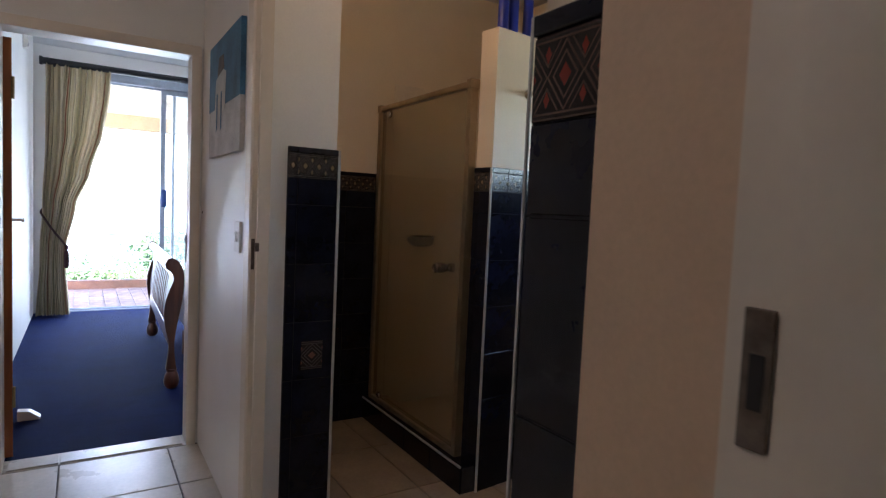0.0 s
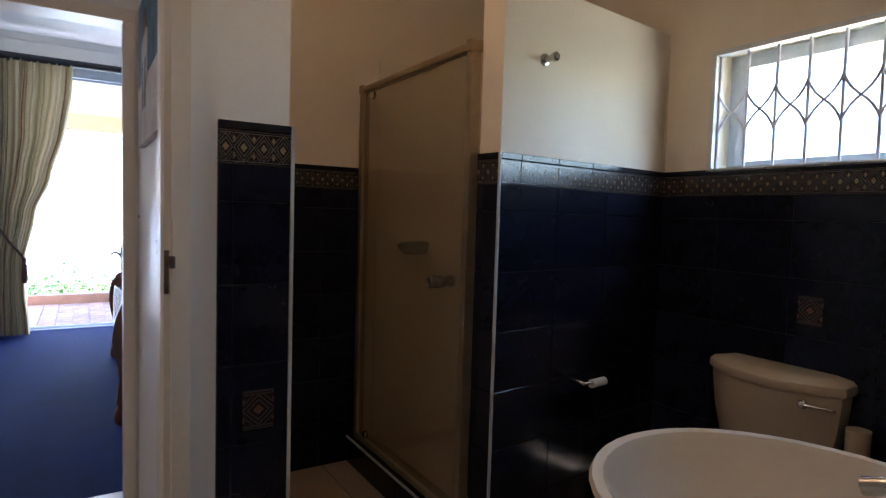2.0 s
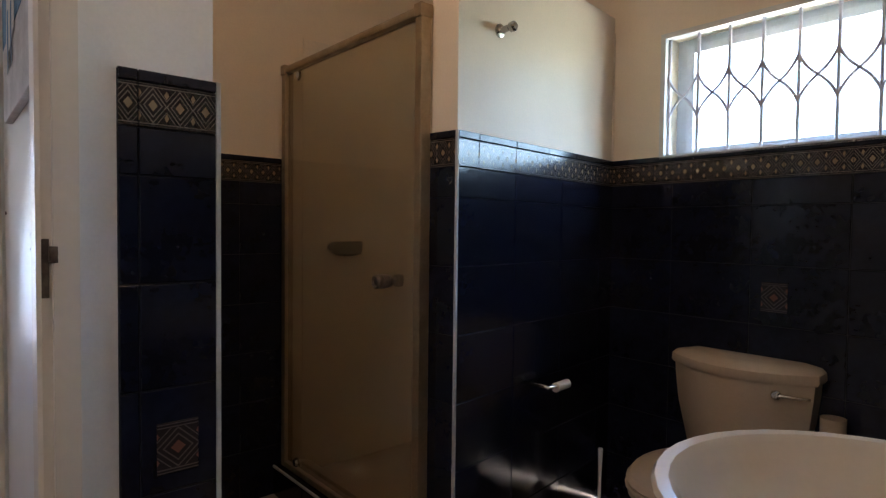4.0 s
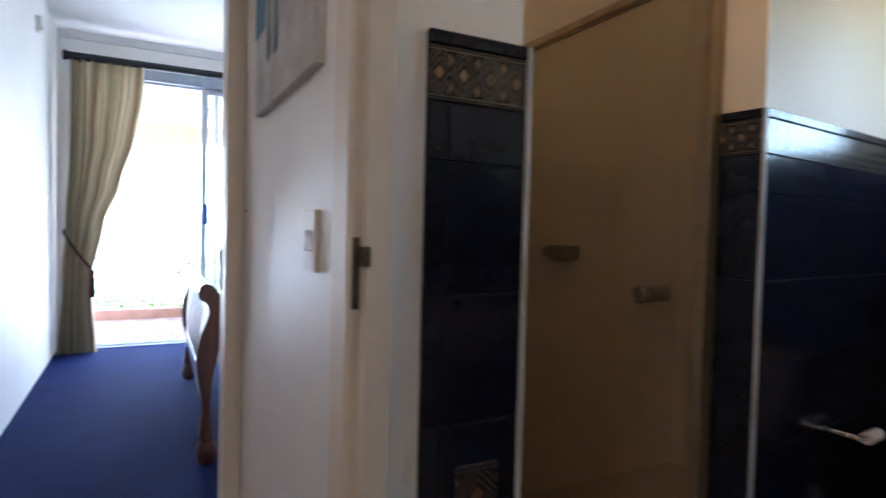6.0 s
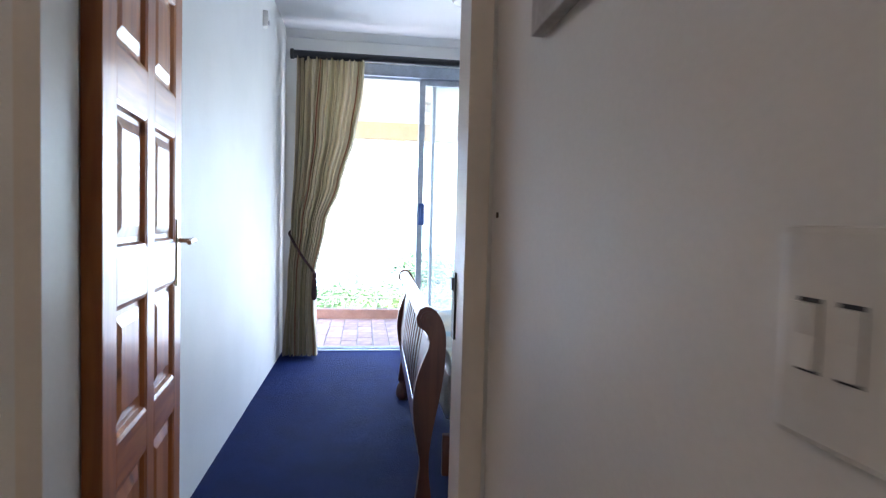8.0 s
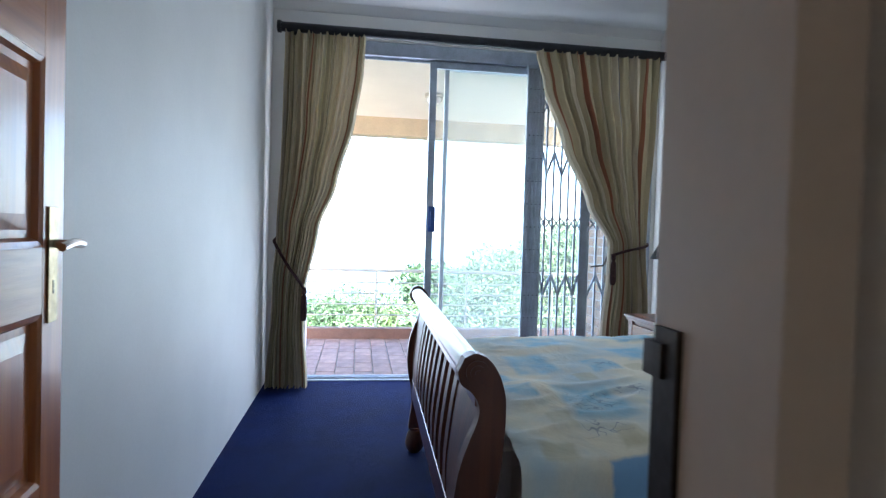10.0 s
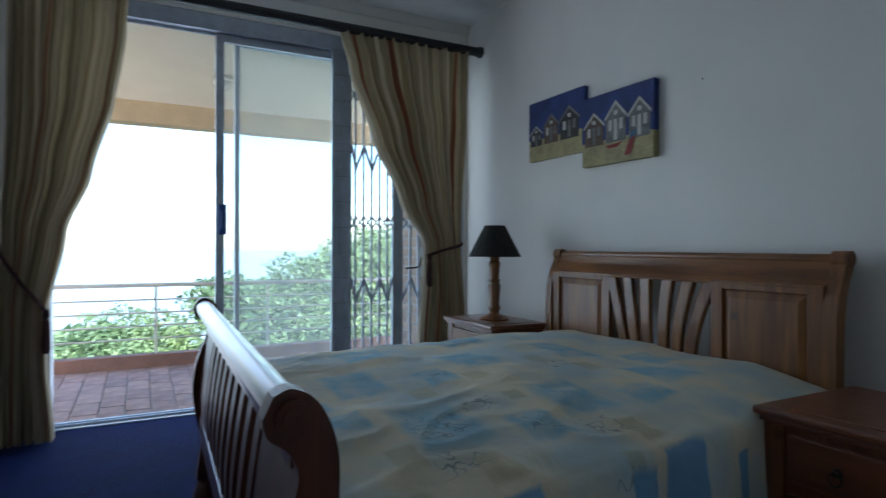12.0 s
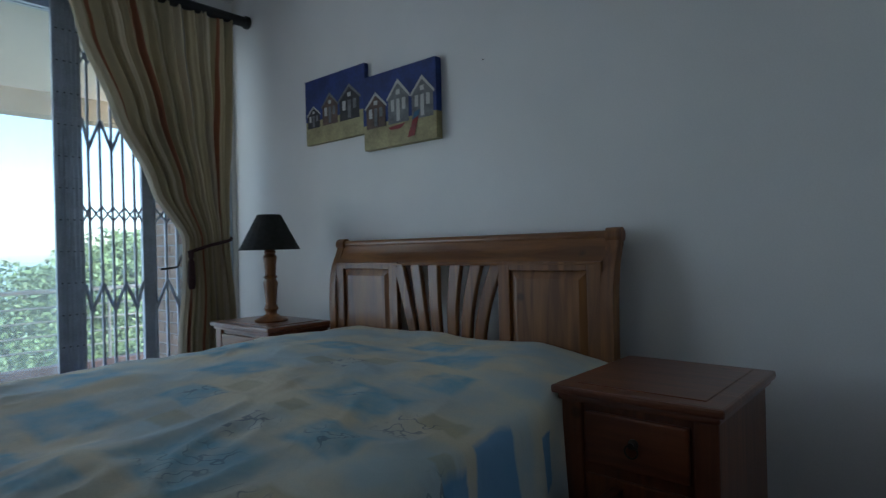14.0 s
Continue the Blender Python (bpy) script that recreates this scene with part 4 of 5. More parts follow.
for i in range(6):
    x = 1.728 + i * 0.0245
    part("folded_channel", boxed(x, GY - 0.018, 0.03, x + 0.021, GY + 0.012, 2.49, 0.003), STEEL, gate)
for z in (0.22, 0.52, 0.95, 1.30, 1.47, 1.83, 2.02, 2.33):
    part("cross_strap", boxed(1.735, GY - 0.021, z, 1.872, GY - 0.0185, z + 0.010), STEEL, gate)
xs = [1.905, 1.968, 2.031, 2.094, 2.157]
xs2 = [2.275, 2.345, 2.415, 2.49, 2.56]
for group in (xs, xs2):
    for x in group:
        part("upright", boxed(x - 0.007, GY - 0.009, 0.03, x + 0.007, GY + 0.006, 2.49, 0.002), STEEL, gate)
for group in ([1.872] + xs + [2.195], [2.255] + xs2):
    for z, h in ((1.275, 0.045), (0.31, 0.045), (2.20, 0.045)):
        for a, b in zip(group, group[1:]):
            for s in (1, -1):
                tube_pts = [(a, GY - 0.012, z - s * h), (b, GY - 0.012, z + s * h)]
                part("lattice_bar", tube(bmnew(), tube_pts, 0.006, 5), STEEL, gate)
    for z, h in ((0.775, 0.085), (1.745, 0.09)):
        for i, (a, b) in enumerate(zip(group, group[1:])):
            s = 1 if i % 2 else -1
            part("lattice_bar", tube(bmnew(), [(a, GY - 0.012, z - s * h), (b, GY - 0.012, z + s * h)], 0.010, 5), STEEL, gate)
for k in range(13):
    for i in range(4):
        x, z = 1.752 + i * 0.034, 0.14 + k * 0.182
        part("rivet", boxed(x - 0.004, GY - 0.0215, z, x + 0.004, GY - 0.0175, z + 0.007), ROD_WOOD, gate)
part("lock_stile", boxed(2.195, GY - 0.022, 0.02, 2.262, GY + 0.015, 2.50, 0.004), STEEL, gate)
part("lock_lever", tube(bmnew(), [(2.30, GY - 0.02, 0.93), (2.40, GY - 0.03, 0.94), (2.43, GY - 0.05, 1.02)], 0.008, 6), DARK_METAL, gate)
part("gate_track", boxed(1.72, GY - 0.025, 2.485, 2.66, GY + 0.018, 2.515, 0.002), STEEL, gate)

rod = thing("curtain_rod", (0, 0, 0), "thick black wooden curtain pole on wall brackets", "curtain rod")
RZ, RY = 2.597, 7.243
part("pole", tube(bmnew(), [(-0.165, RY, RZ), (2.835, RY, RZ)], 0.034, 20), ROD_WOOD, rod, smooth=True)
for a, b in ((-0.178, -0.150), (2.815, 2.842)):
    part("end_cap", tube(bmnew(), [(a, RY, RZ), (a + 0.004, RY, RZ), (b, RY, RZ)], [0.036, 0.043, 0.043], 20), ROD_WOOD, rod, smooth=True)
for x in (-0.05, 2.72):
    part("bracket", boxed(x - 0.012, RY - 0.01, RZ - 0.05, x + 0.012, 7.47, RZ - 0.030, 0.003), ROD_WOOD, rod)


def lerp_keys(keys, v):
    for (v0, a), (v1, b) in zip(keys, keys[1:]):
        if v <= v1:
            t = (v - v0) / (v1 - v0)
            t = t * t * (3 - 2 * t) * 0.55 + t * 0.45
            return a + (b - a) * t
    return keys[-1][1]


def curtain(name, left, right, depth, pleats, seed, label, flip):
    """Gathered cloth hung from the pole, drawn in at the tie-back and falling free below it."""
    def place(u, v):
        z = 2.575 - v * 2.557
        xl, xr = lerp_keys(left, v), lerp_keys(right, v)
        un = u + 0.018 * math.sin(u * 23 + seed) + 0.010 * math.sin(u * 41 + 2 * seed)
        x = xl + (xr - xl) * un
        amp = lerp_keys(depth, v)
        ph = 2 * math.pi * pleats * u + 0.9 * math.sin(v * 3.0 + seed + u * 5)
        y = RY + 0.005 + amp * math.sin(ph) + 0.4 * amp * math.sin(2.3 * ph + seed) + 0.012 * noise.noise((u * 9, v * 5, seed))
        x += 0.006 * math.cos(ph) * (1 if v > 0.05 else 0.3) + 0.012 * noise.noise((u * 4, v * 6, seed + 3))
        if v > 0.96:
            z += 0.006 * math.sin(ph)
        return (x, y + 0.02 * v, z)
    ob = uv_grid(name, 190, 70, place, CURTAIN, (1.0, 2.5))
    return tagged(ob, label, "curtain", "striped curtains")


TIE_V = 0.57
curtain("curtain", [(0, -0.145), (0.3, -0.145), (TIE_V, -0.165), (0.7, -0.18), (1, -0.212)], [(0, 0.455), (0.1, 0.44), (0.25, 0.385), (0.42, 0.27), (0.55, 0.15), (0.72, 0.055), (0.85, 0.05), (1, 0.082)],
        [(0, 0.028), (0.3, 0.046), (0.6, 0.032), (1, 0.050)], 13, 1.3, "striped cream, olive and rust curtain tied back by the wall", 1)
curtain("curtain", [(0, 1.728), (0.1, 1.80), (0.28, 1.99), (0.45, 2.19), (TIE_V, 2.375), (0.68, 2.375), (0.85, 2.34), (1, 2.32)], [(0, 2.715), (0.2, 2.69), (0.4, 2.655), (TIE_V, 2.655), (0.8, 2.685), (1, 2.69)],
        [(0, 0.028), (0.3, 0.050), (0.58, 0.032), (1, 0.050)], 15, 4.1, "striped cream, olive and rust curtain tied back beside a lamp", -1)


def tie_back(name, pts, knot, hook, label):
    ob = thing(name, (0, 0, 0), label, "tie-back", "curtain tie-backs")
    part("cord", tube(bmnew(), smooth_line(pts, 6), 0.011, 8), CORD, ob, smooth=True)
    x, y, z = knot
    part("tassel", lathe(bmnew(), [(0.005, 0.01), (0.016, 0.0), (0.018, -0.03), (0.010, -0.045), (0.020, -0.06), (0.024, -0.20), (0.016, -0.23)], (x, y, z), 12), CORD, ob, smooth=True)
    part("wall_hook", tube(bmnew(), [hook, (hook[0], hook[1] - 0.05, hook[2]), (hook[0] + 0.01, hook[1] - 0.06, hook[2] + 0.02)], 0.006, 6), DARK_METAL, ob)
    return ob


tie_back("tie_back", [(-0.165, 7.43, 1.10), (-0.165, 7.27, 1.08), (-0.150, 7.19, 1.05), (-0.06, 7.175, 0.90), (0.02, 7.18, 0.79), (0.058, 7.20, 0.73)], (0.058, 7.175, 0.74), (-0.165, 7.47, 1.10), "dark red cord tie-back with a tassel on a striped curtain")
tie_back("tie_back", [(2.745, 7.43, 1.135), (2.70, 7.28, 1.12), (2.62, 7.20, 1.10), (2.50, 7.18, 1.075), (2.40, 7.18, 1.045), (2.365, 7.20, 1.03)], (2.372, 7.175, 1.035), (2.745, 7.47, 1.135), "dark red cord tie-back with a tassel near the lamp")

# ---- bedroom: door, pictures, fixtures ----
door = thing("door", (-0.073, 3.425, 0.0), "varnished orange hardwood panelled door standing open", "door")
door.rotation_euler = (0, 0, radians(5.6))
LW, LT, LH = 0.79, 0.042, 1.975
cols = [(0.095, 0.355), (0.435, 0.695)]
rows = [(0.20, 0.56), (0.665, 0.985), (1.11, 1.455), (1.575, 1.875)]
for y0, y1 in ((0.0, 0.095), (0.355, 0.435), (0.695, LW)):
    part("stile", boxed(-LT, y0, 0.008, 0.0, y1, LH, 0.0015), DOOR_WOOD, door)
for z0, z1 in ((0.008, 0.20), (0.56, 0.665), (0.985, 1.11), (1.455, 1.575), (1.875, LH)):
    for y0, y1 in cols:
        part("rail", boxed(-LT, y0, z0, 0.0, y1, z1, 0.0015), DOOR_RAIL, door)
for y0, y1 in cols:
    for z0, z1 in rows:
        bmp = bmnew()
        o = [(y0, z0), (y1, z0), (y1, z1), (y0, z1)]
        def ins(d):
            return [(y0 + d, z0 + d), (y1 - d, z0 + d), (y1 - d, z1 - d), (y0 + d, z1 - d)]
        rings = [[bmp.verts.new((x, *p)) for p in ins(d)] for d, x in ((0.0, -0.001), (0.010, -0.004), (0.016, -0.014), (0.030, -0.014), (0.058, -0.006))]
        for a, b in zip(rings, rings[1:]):
            for i in range(4):
                bmp.faces.new((a[i], a[(i + 1) % 4], b[(i + 1) % 4], b[i]))
        bmp.faces.new(rings[-1])
        box(bmp, -LT + 0.012, y0, z0, -0.02, y1, z1)
        part("panel", bmp, DOOR_WOOD, door)
plate = part("lock_plate", boxed(0.0, LW - 0.078, 0.965, 0.004, LW - 0.036, 1.185, 0.0015), BRASS, door, "worn brass lock plate")
part("keyhole", boxed(0.004, LW - 0.06, 1.02, 0.0046, LW - 0.054, 1.045), ROD_WOOD, plate)
part("lever_handle", tube(bmnew(), smooth_line([(0.002, LW - 0.057, 1.115), (0.045, LW - 0.057, 1.115), (0.056, LW - 0.065, 1.116), (0.058, LW - 0.11, 1.120), (0.056, LW - 0.165, 1.112)], 4), 0.008, 8), CHROME, door, "bright metal lever handle", smooth=True)
part("lever_handle", tube(bmnew(), smooth_line([(-LT, LW - 0.057, 1.115), (-LT - 0.035, LW - 0.057, 1.115), (-LT - 0.04, LW - 0.11, 1.118)], 4), 0.008, 8), CHROME, door, "bright metal lever handle", smooth=True)
for z in (0.25, 1.70):
    part("hinge", tube(bmnew(), [(0.004, -0.006, z), (0.004, -0.006, z + 0.10)], 0.007, 8), BRASS, door, "brass hinge")
stop = thing("door_stop", (-0.055, 3.99, 0.0), "pale grey plastic door stop on the carpet", "door stop")
part("wedge", prism(bmnew(), [(-0.045, 0.0), (0.06, 0.0), (0.06, 0.012), (0.01, 0.05), (-0.045, 0.055)], "y", -0.028, 0.028), SWITCH, stop)


def canvas(name, at, width, high, thick, colour_sky, colour_low, split, turn, label):
    """A stretched canvas: a deep block with its painted sky and ground as thin coats on the face. Local: x across, z up, face at -y."""
    ob = thing(name, at, label, "painting")
    ob.rotation_euler = (0, 0, turn)
    part("canvas", boxed(-width / 2, -thick, -high / 2, width / 2, 0.0, high / 2, 0.003), colour_low, ob)
    part("painted_sky", boxed(-width / 2 - 0.001, -thick - 0.0012, -high / 2 + split * high, width / 2 + 0.001, -0.002, high / 2 + 0.001), colour_sky, ob)
    return ob


def flat(ob, name, pts, material, off):
    part(name, prism(bmnew(), pts, "y", off - 0.0008, off), material, ob)


PAINT_SKY = mat("painted_deep_blue", (0.018, 0.045, 0.22), 0.6, vary=0.25, scale=9, fine=60)
PAINT_SAND = mat("painted_sand", (0.42, 0.36, 0.17), 0.6, vary=0.2, scale=12, fine=80)
PAINT_DARK = mat("painted_dark_umber", (0.035, 0.03, 0.032), 0.6, vary=0.3, scale=20)
PAINT_GREY = mat("painted_grey", (0.20, 0.20, 0.20), 0.6, vary=0.25, scale=20)
PAINT_BROWN = mat("painted_brown", (0.13, 0.075, 0.05), 0.6, vary=0.25, scale=20)
PAINT_WHITE = mat("painted_white", (0.55, 0.54, 0.50), 0.6, vary=0.1, scale=20)
PAINT_RED = mat("painted_red", (0.30, 0.035, 0.03), 0.6, vary=0.2, scale=20)
PAINT_TEAL = mat("painted_teal_blue", (0.06, 0.19, 0.34), 0.6, vary=0.3, scale=7)
PAINT_PALE = mat("painted_pale_grey", (0.60, 0.58, 0.57), 0.6, vary=0.15, scale=8)


def hut(ob, x, z, w, h, wall, roof, off, windows=3):
    """A painted beach hut: gabled front, white barge boards, slim windows and a door."""
    flat(ob, "painted_hut", [(x - w / 2, z), (x + w / 2, z), (x + w / 2, z + h * 0.62), (x, z + h), (x - w / 2, z + h * 0.62)], wall, off)
    for s in (-1, 1):
        flat(ob, "painted_gable", [(x + s * w * 0.56, z + h * 0.56), (x + s * w * 0.56, z + h * 0.64), (x, z + h * 1.06), (x, z + h * 0.96)], roof, off - 0.001)
    for i in range(windows):
        cx = x + (i - (windows - 1) / 2) * w * 0.27
        flat(ob, "painted_window", [(cx - w * 0.08, z + h * (0.05 if i == 1 else 0.30)), (cx + w * 0.08, z + h * (0.05 if i == 1 else 0.30)), (cx + w * 0.08, z + h * 0.58), (cx - w * 0.08, z + h * 0.58)], PAINT_WHITE if wall is PAINT_GREY or i == 0 else PAINT_GREY, off - 0.001)
    flat(ob, "painted_window", [(x - w * 0.09, z + h * 0.68), (x + w * 0.09, z + h * 0.68), (x + w * 0.09, z + h * 0.80), (x - w * 0.09, z + h * 0.80)], PAINT_WHITE, off - 0.001)


T = 0.03
p1 = canvas("painting", (2.85, 6.307, 1.853), 0.54, 0.385, T, PAINT_SKY, PAINT_SAND, 0.36, radians(-90), "beach hut painting on canvas, dark huts under blue sky")
for x, w, h, c in ((-0.19, 0.12, 0.125, PAINT_DARK), (-0.035, 0.14, 0.175, PAINT_BROWN), (0.14, 0.17, 0.19, PAINT_DARK)):
    hut(p1, x, -0.095, w, h, c, PAINT_GREY if x > -0.1 else PAINT_WHITE, -T - 0.002)
p2 = canvas("painting", (2.85, 5.772, 1.757), 0.53, 0.395, T + 0.012, PAINT_SKY, PAINT_SAND, 0.34, radians(-90), "beach hut painting on canvas with three huts and a boat")
for x, w, h, c in ((-0.165, 0.15, 0.18, PAINT_BROWN), (0.005, 0.15, 0.215, PAINT_GREY), (0.175, 0.145, 0.20, PAINT_GREY)):
    hut(p2, x, -0.085, w, h, c, PAINT_WHITE, -T - 0.014)
flat(p2, "painted_boat", [(0.07, -0.17), (0.12, -0.165), (0.15, -0.07), (0.11, -0.08)], PAINT_RED, -T - 0.016)
flat(p2, "painted_boat", [(-0.07, -0.10), (0.06, -0.09), (0.02, -0.115), (-0.05, -0.115)], PAINT_RED, -T - 0.016)
flat(p2, "painted_boat", [(0.105, -0.09), (0.15, -0.07), (0.16, -0.04), (0.12, -0.05)], PAINT_TEAL, -T - 0.016)

p3 = canvas("painting", (0.723, 2.640, 1.712), 0.62, 0.49, 0.020, PAINT_TEAL, PAINT_PALE, 0.42, radians(-90), "canvas painting of a white cottage under blue sky")
flat(p3, "painted_house", [(-0.17, -0.10), (0.04, -0.06), (0.06, 0.09), (-0.04, 0.12), (-0.15, 0.08)], PAINT_WHITE, -0.0222)
flat(p3, "painted_roof", [(-0.12, 0.09), (0.02, 0.11), (0.0, 0.17), (-0.09, 0.17)], PAINT_BROWN, -0.0225)
for x in (-0.12, -0.03):
    flat(p3, "painted_tree", [(x - 0.012, -0.14), (x + 0.012, -0.13), (x + 0.014, 0.02), (x - 0.010, 0.02)], PAINT_TEAL, -0.023)

sw = thing("light_switch", (0.723, 2.388, 1.139), "white two-rocker wall light switch plate", "light switch")
part("plate", boxed(-0.010, -0.044, -0.060, 0.0, 0.044, 0.060, 0.004), SWITCH, sw)
for s in (-1, 1):
    part("rocker", prism(bmnew(), [(-0.010, -0.018), (-0.0145, -0.018), (-0.0110, 0.0), (-0.0145, 0.018), (-0.010, 0.018)], "y", 0.006 + s * 0.014 - 0.0075, 0.006 + s * 0.014 + 0.0075), SWITCH, sw)
    part("rocker_rim", boxed(-0.0105, 0.006 + s * 0.014 - 0.0082, -0.0205, -0.0098, 0.006 + s * 0.014 + 0.0082, 0.0205), ROD_WOOD, sw, "dark gap round the rocker")

sensor = thing("alarm_sensor", (-0.24, 6.29, 2.555), "white plastic alarm sensor high on the wall", "alarm sensor")
part("case", prism(bmnew(), [(0.0, -0.055), (0.028, -0.05), (0.040, 0.0), (0.036, 0.05), (0.0, 0.055)], "y", -0.03, 0.03), SWITCH, sensor)
part("lens", boxed(0.030, -0.02, -0.035, 0.042, 0.02, -0.005, 0.004), PAINT_PALE, sensor)
ceiling_lamp = thing("ceiling_light", (1.14, 6.22, CEIL_Z), "small white ceiling light with a glass bowl", "ceiling light")
part("rose", lathe(bmnew(), [(0.06, 0.0), (0.06, -0.02), (0.04, -0.035)], seg=20), SWITCH, ceiling_lamp, smooth=True)
part("bowl", lathe(bmnew(), [(0.04, -0.03), (0.085, -0.05), (0.10, -0.085), (0.08, -0.12), (0.03, -0.14), (0.0, -0.143)], seg=24), WHITE_CERAMIC, ceiling_lamp, smooth=True)
nail = thing("wall_nail", (2.85, 5.246, 1.886), "small dark nail in the white wall", "nail")
part("head", lathe(bmnew(), [(0.002, 0.0), (0.003, 0.008), (0.0, 0.009)], seg=8, rot=Matrix.Rotation(radians(-90), 4, "Y")), DARK_METAL, nail)
plug = thing("wall_plug", (0.723, 3.208, 1.213), "small grey screw hole in the hall wall", "wall plug")
part("hole", lathe(bmnew(), [(0.005, 0.0), (0.006, 0.003), (0.0, 0.004)], seg=10, rot=Matrix.Rotation(radians(-90), 4, "Y")), PLATE, plug)
patio_lamp = thing("patio_light", (1.11, 8.48, 2.486), "round white bulkhead light on the patio ceiling", "patio light")
part("base", lathe(bmnew(), [(0.09, 0.0), (0.09, -0.03), (0.075, -0.035)], seg=24), RAILING, patio_lamp, smooth=True)
part("bowl", lathe(bmnew(), [(0.075, -0.03), (0.075, -0.06), (0.05, -0.10), (0.0, -0.11)], seg=24), WHITE_CERAMIC, patio_lamp, smooth=True)

# ---- bathroom: shower ----
shower = thing("shower_door", (0, 0, 0), "obscure glass pivot shower door in champagne aluminium", "shower door")
SX, Y0, Y1, ZB, ZT = 1.700, 2.255, 3.222, 0.131, 1.866
part("jamb", boxed(SX - 0.018, Y0, ZB, SX + 0.022, Y0 + 0.032, ZT, 0.004), GOLD_ALU, shower)
part("jamb", boxed(SX - 0.018, Y1 - 0.034, ZB, SX + 0.022, Y1, ZT, 0.004), GOLD_ALU, shower)
part("header", boxed(SX - 0.020, Y0 + 0.03, ZT - 0.030, SX + 0.022, Y1 - 0.03, ZT - 0.002, 0.009), GOLD_ALU, shower)
for y in (Y0 - 0.003, Y1 - 0.036):
    part("header_bracket", boxed(SX - 0.024, y, ZT - 0.036, SX + 0.026, y + 0.036, ZT + 0.006, 0.004), GOLD_ALU, shower)
part("bottom_rail", boxed(SX - 0.018, Y0 + 0.032, ZB, SX + 0.022, Y1 - 0.034, ZB + 0.026, 0.004), GOLD_ALU, shower)
pane = part("glass_leaf", boxed(SX - 0.004, Y0 + 0.036, ZB + 0.030, SX + 0.003, Y1 - 0.038, ZT - 0.034, 0.001), FROST, shower)
pane.visible_shadow = False
for z in (ZB + 0.05, ZT - 0.058):
    part("pivot", lathe(bmnew(), [(0.020, 0.0), (0.020, 0.012), (0.013, 0.020), (0.0, 0.021)], (SX - 0.003, Y1 - 0.135, z), 16, rot=Matrix.Rotation(radians(-90), 4, "Y")), CHROME, shower, "round metal pivot", smooth=True)
part("knob", lathe(bmnew(), [(0.020, 0.0), (0.020, 0.010), (0.024, 0.014), (0.024, 0.030), (0.021, 0.034), (0.024, 0.038), (0.025, 0.056), (0.019, 0.062), (0.014, 0.054), (0.0, 0.054)], (SX - 0.004, 2.43, 1.002), 20, rot=Matrix.Rotation(radians(-90), 4, "Y")), PLATE, shower, "dull metal knob", smooth=True)
part("knob", lathe(bmnew(), [(0.012, 0.0), (0.012, 0.014), (0.021, 0.018), (0.023, 0.036), (0.0, 0.043)], (SX + 0.003, 2.43, 1.002), 20, rot=Matrix.Rotation(radians(90), 4, "Y")), PLATE, shower, "dull metal knob", smooth=True)
tray = thing("shower_tray", (2.25, 2.75, 0.0), "cream shower tray behind the glass door", "shower tray")
part("tray", box(boxed(-0.465, -0.475, 0.0, 0.49, 0.49, 0.06, 0.006), -0.465, -0.475, 0.06, -0.43, 0.49, 0.12, 0.004), CERAMIC, tray)
soap = thing("soap_dish", (1.99, 3.236, 1.085), "dark soap dish fixed in the shower", "soap dish")
part("dish", lathe(bmnew(), [(0.045, -0.036), (0.074, -0.026), (0.082, 0.0), (0.080, 0.026), (0.066, 0.030), (0.045, 0.012)], (0, -0.05, 0), 20, sx=1.0, sy=0.62), SOAP_DARK, soap, smooth=True)
part("rail", boxed(-0.075, -0.02, -0.01, 0.075, 0.0, 0.02, 0.003), SOAP_DARK, soap)

hook = thing("coat_hook", on_screen(1.945, 2.155, 1.823), "chrome peg hook on the shower wall", "hook")
part("rose", lathe(bmnew(), [(0.022, 0.0), (0.022, 0.006), (0.010, 0.010)], seg=18, rot=Matrix.Rotation(radians(90), 4, "X")), CHROME, hook, smooth=True)
part("peg", lathe(bmnew(), [(0.011, 0.008), (0.010, 0.045), (0.016, 0.052), (0.016, 0.066), (0.010, 0.072), (0.0, 0.073)], seg=18, rot=Matrix.Rotation(radians(90), 4, "X")), CHROME, hook, smooth=True)
holder = thing("paper_holder", on_screen(2.215, 2.143, 0.62), "chrome toilet paper holder with an end of roll", "paper holder")
holder.rotation_euler = (0, 0, radians(6.8))
part("bracket", tube(bmnew(), [(-0.075, 0.0, 0.012), (-0.075, -0.06, 0.012), (-0.07, -0.07, 0.008), (0.06, -0.07, 0.0)], 0.007, 8), CHROME, holder, smooth=True)
part("cardboard_core", tube(bmnew(), [(-0.02, -0.07, 0.0), (0.06, -0.07, 0.0)], 0.017, 14), WHITE_CERAMIC, holder, smooth=True)
for x, c, h, r in ((1.808, "blue", 0.24, 0.024), (1.872, "blue", 0.22, 0.023), (1.965, "blue", 0.20, 0.023), (2.10, "white", 0.16, 0.018)):
    can = thing("candle", on_screen(x, 2.20, 2.085), "deep blue pillar candle on the shower wall" if c == "blue" else "white pillar candle on the shower wall", "candle", "candles on the shower wall")
    part("wax", lathe(bmnew(), [(r, 0.0), (r, h - 0.006), (r - 0.004, h), (0.006, h - 0.004), (0.0, h - 0.004)], seg=18), CANDLE_BLUE if c == "blue" else WHITE_CERAMIC, can, smooth=True)
    part("wick", tube(bmnew(), [(0, 0, h - 0.006), (0.001, 0, h + 0.008)], 0.0012, 5), ROD_WOOD, can)

# ---- bathroom: toilet, basin ----
toilet = thing("toilet", (2.743, 1.69, 0.0), "cream ceramic close-coupled toilet below the window", "toilet")


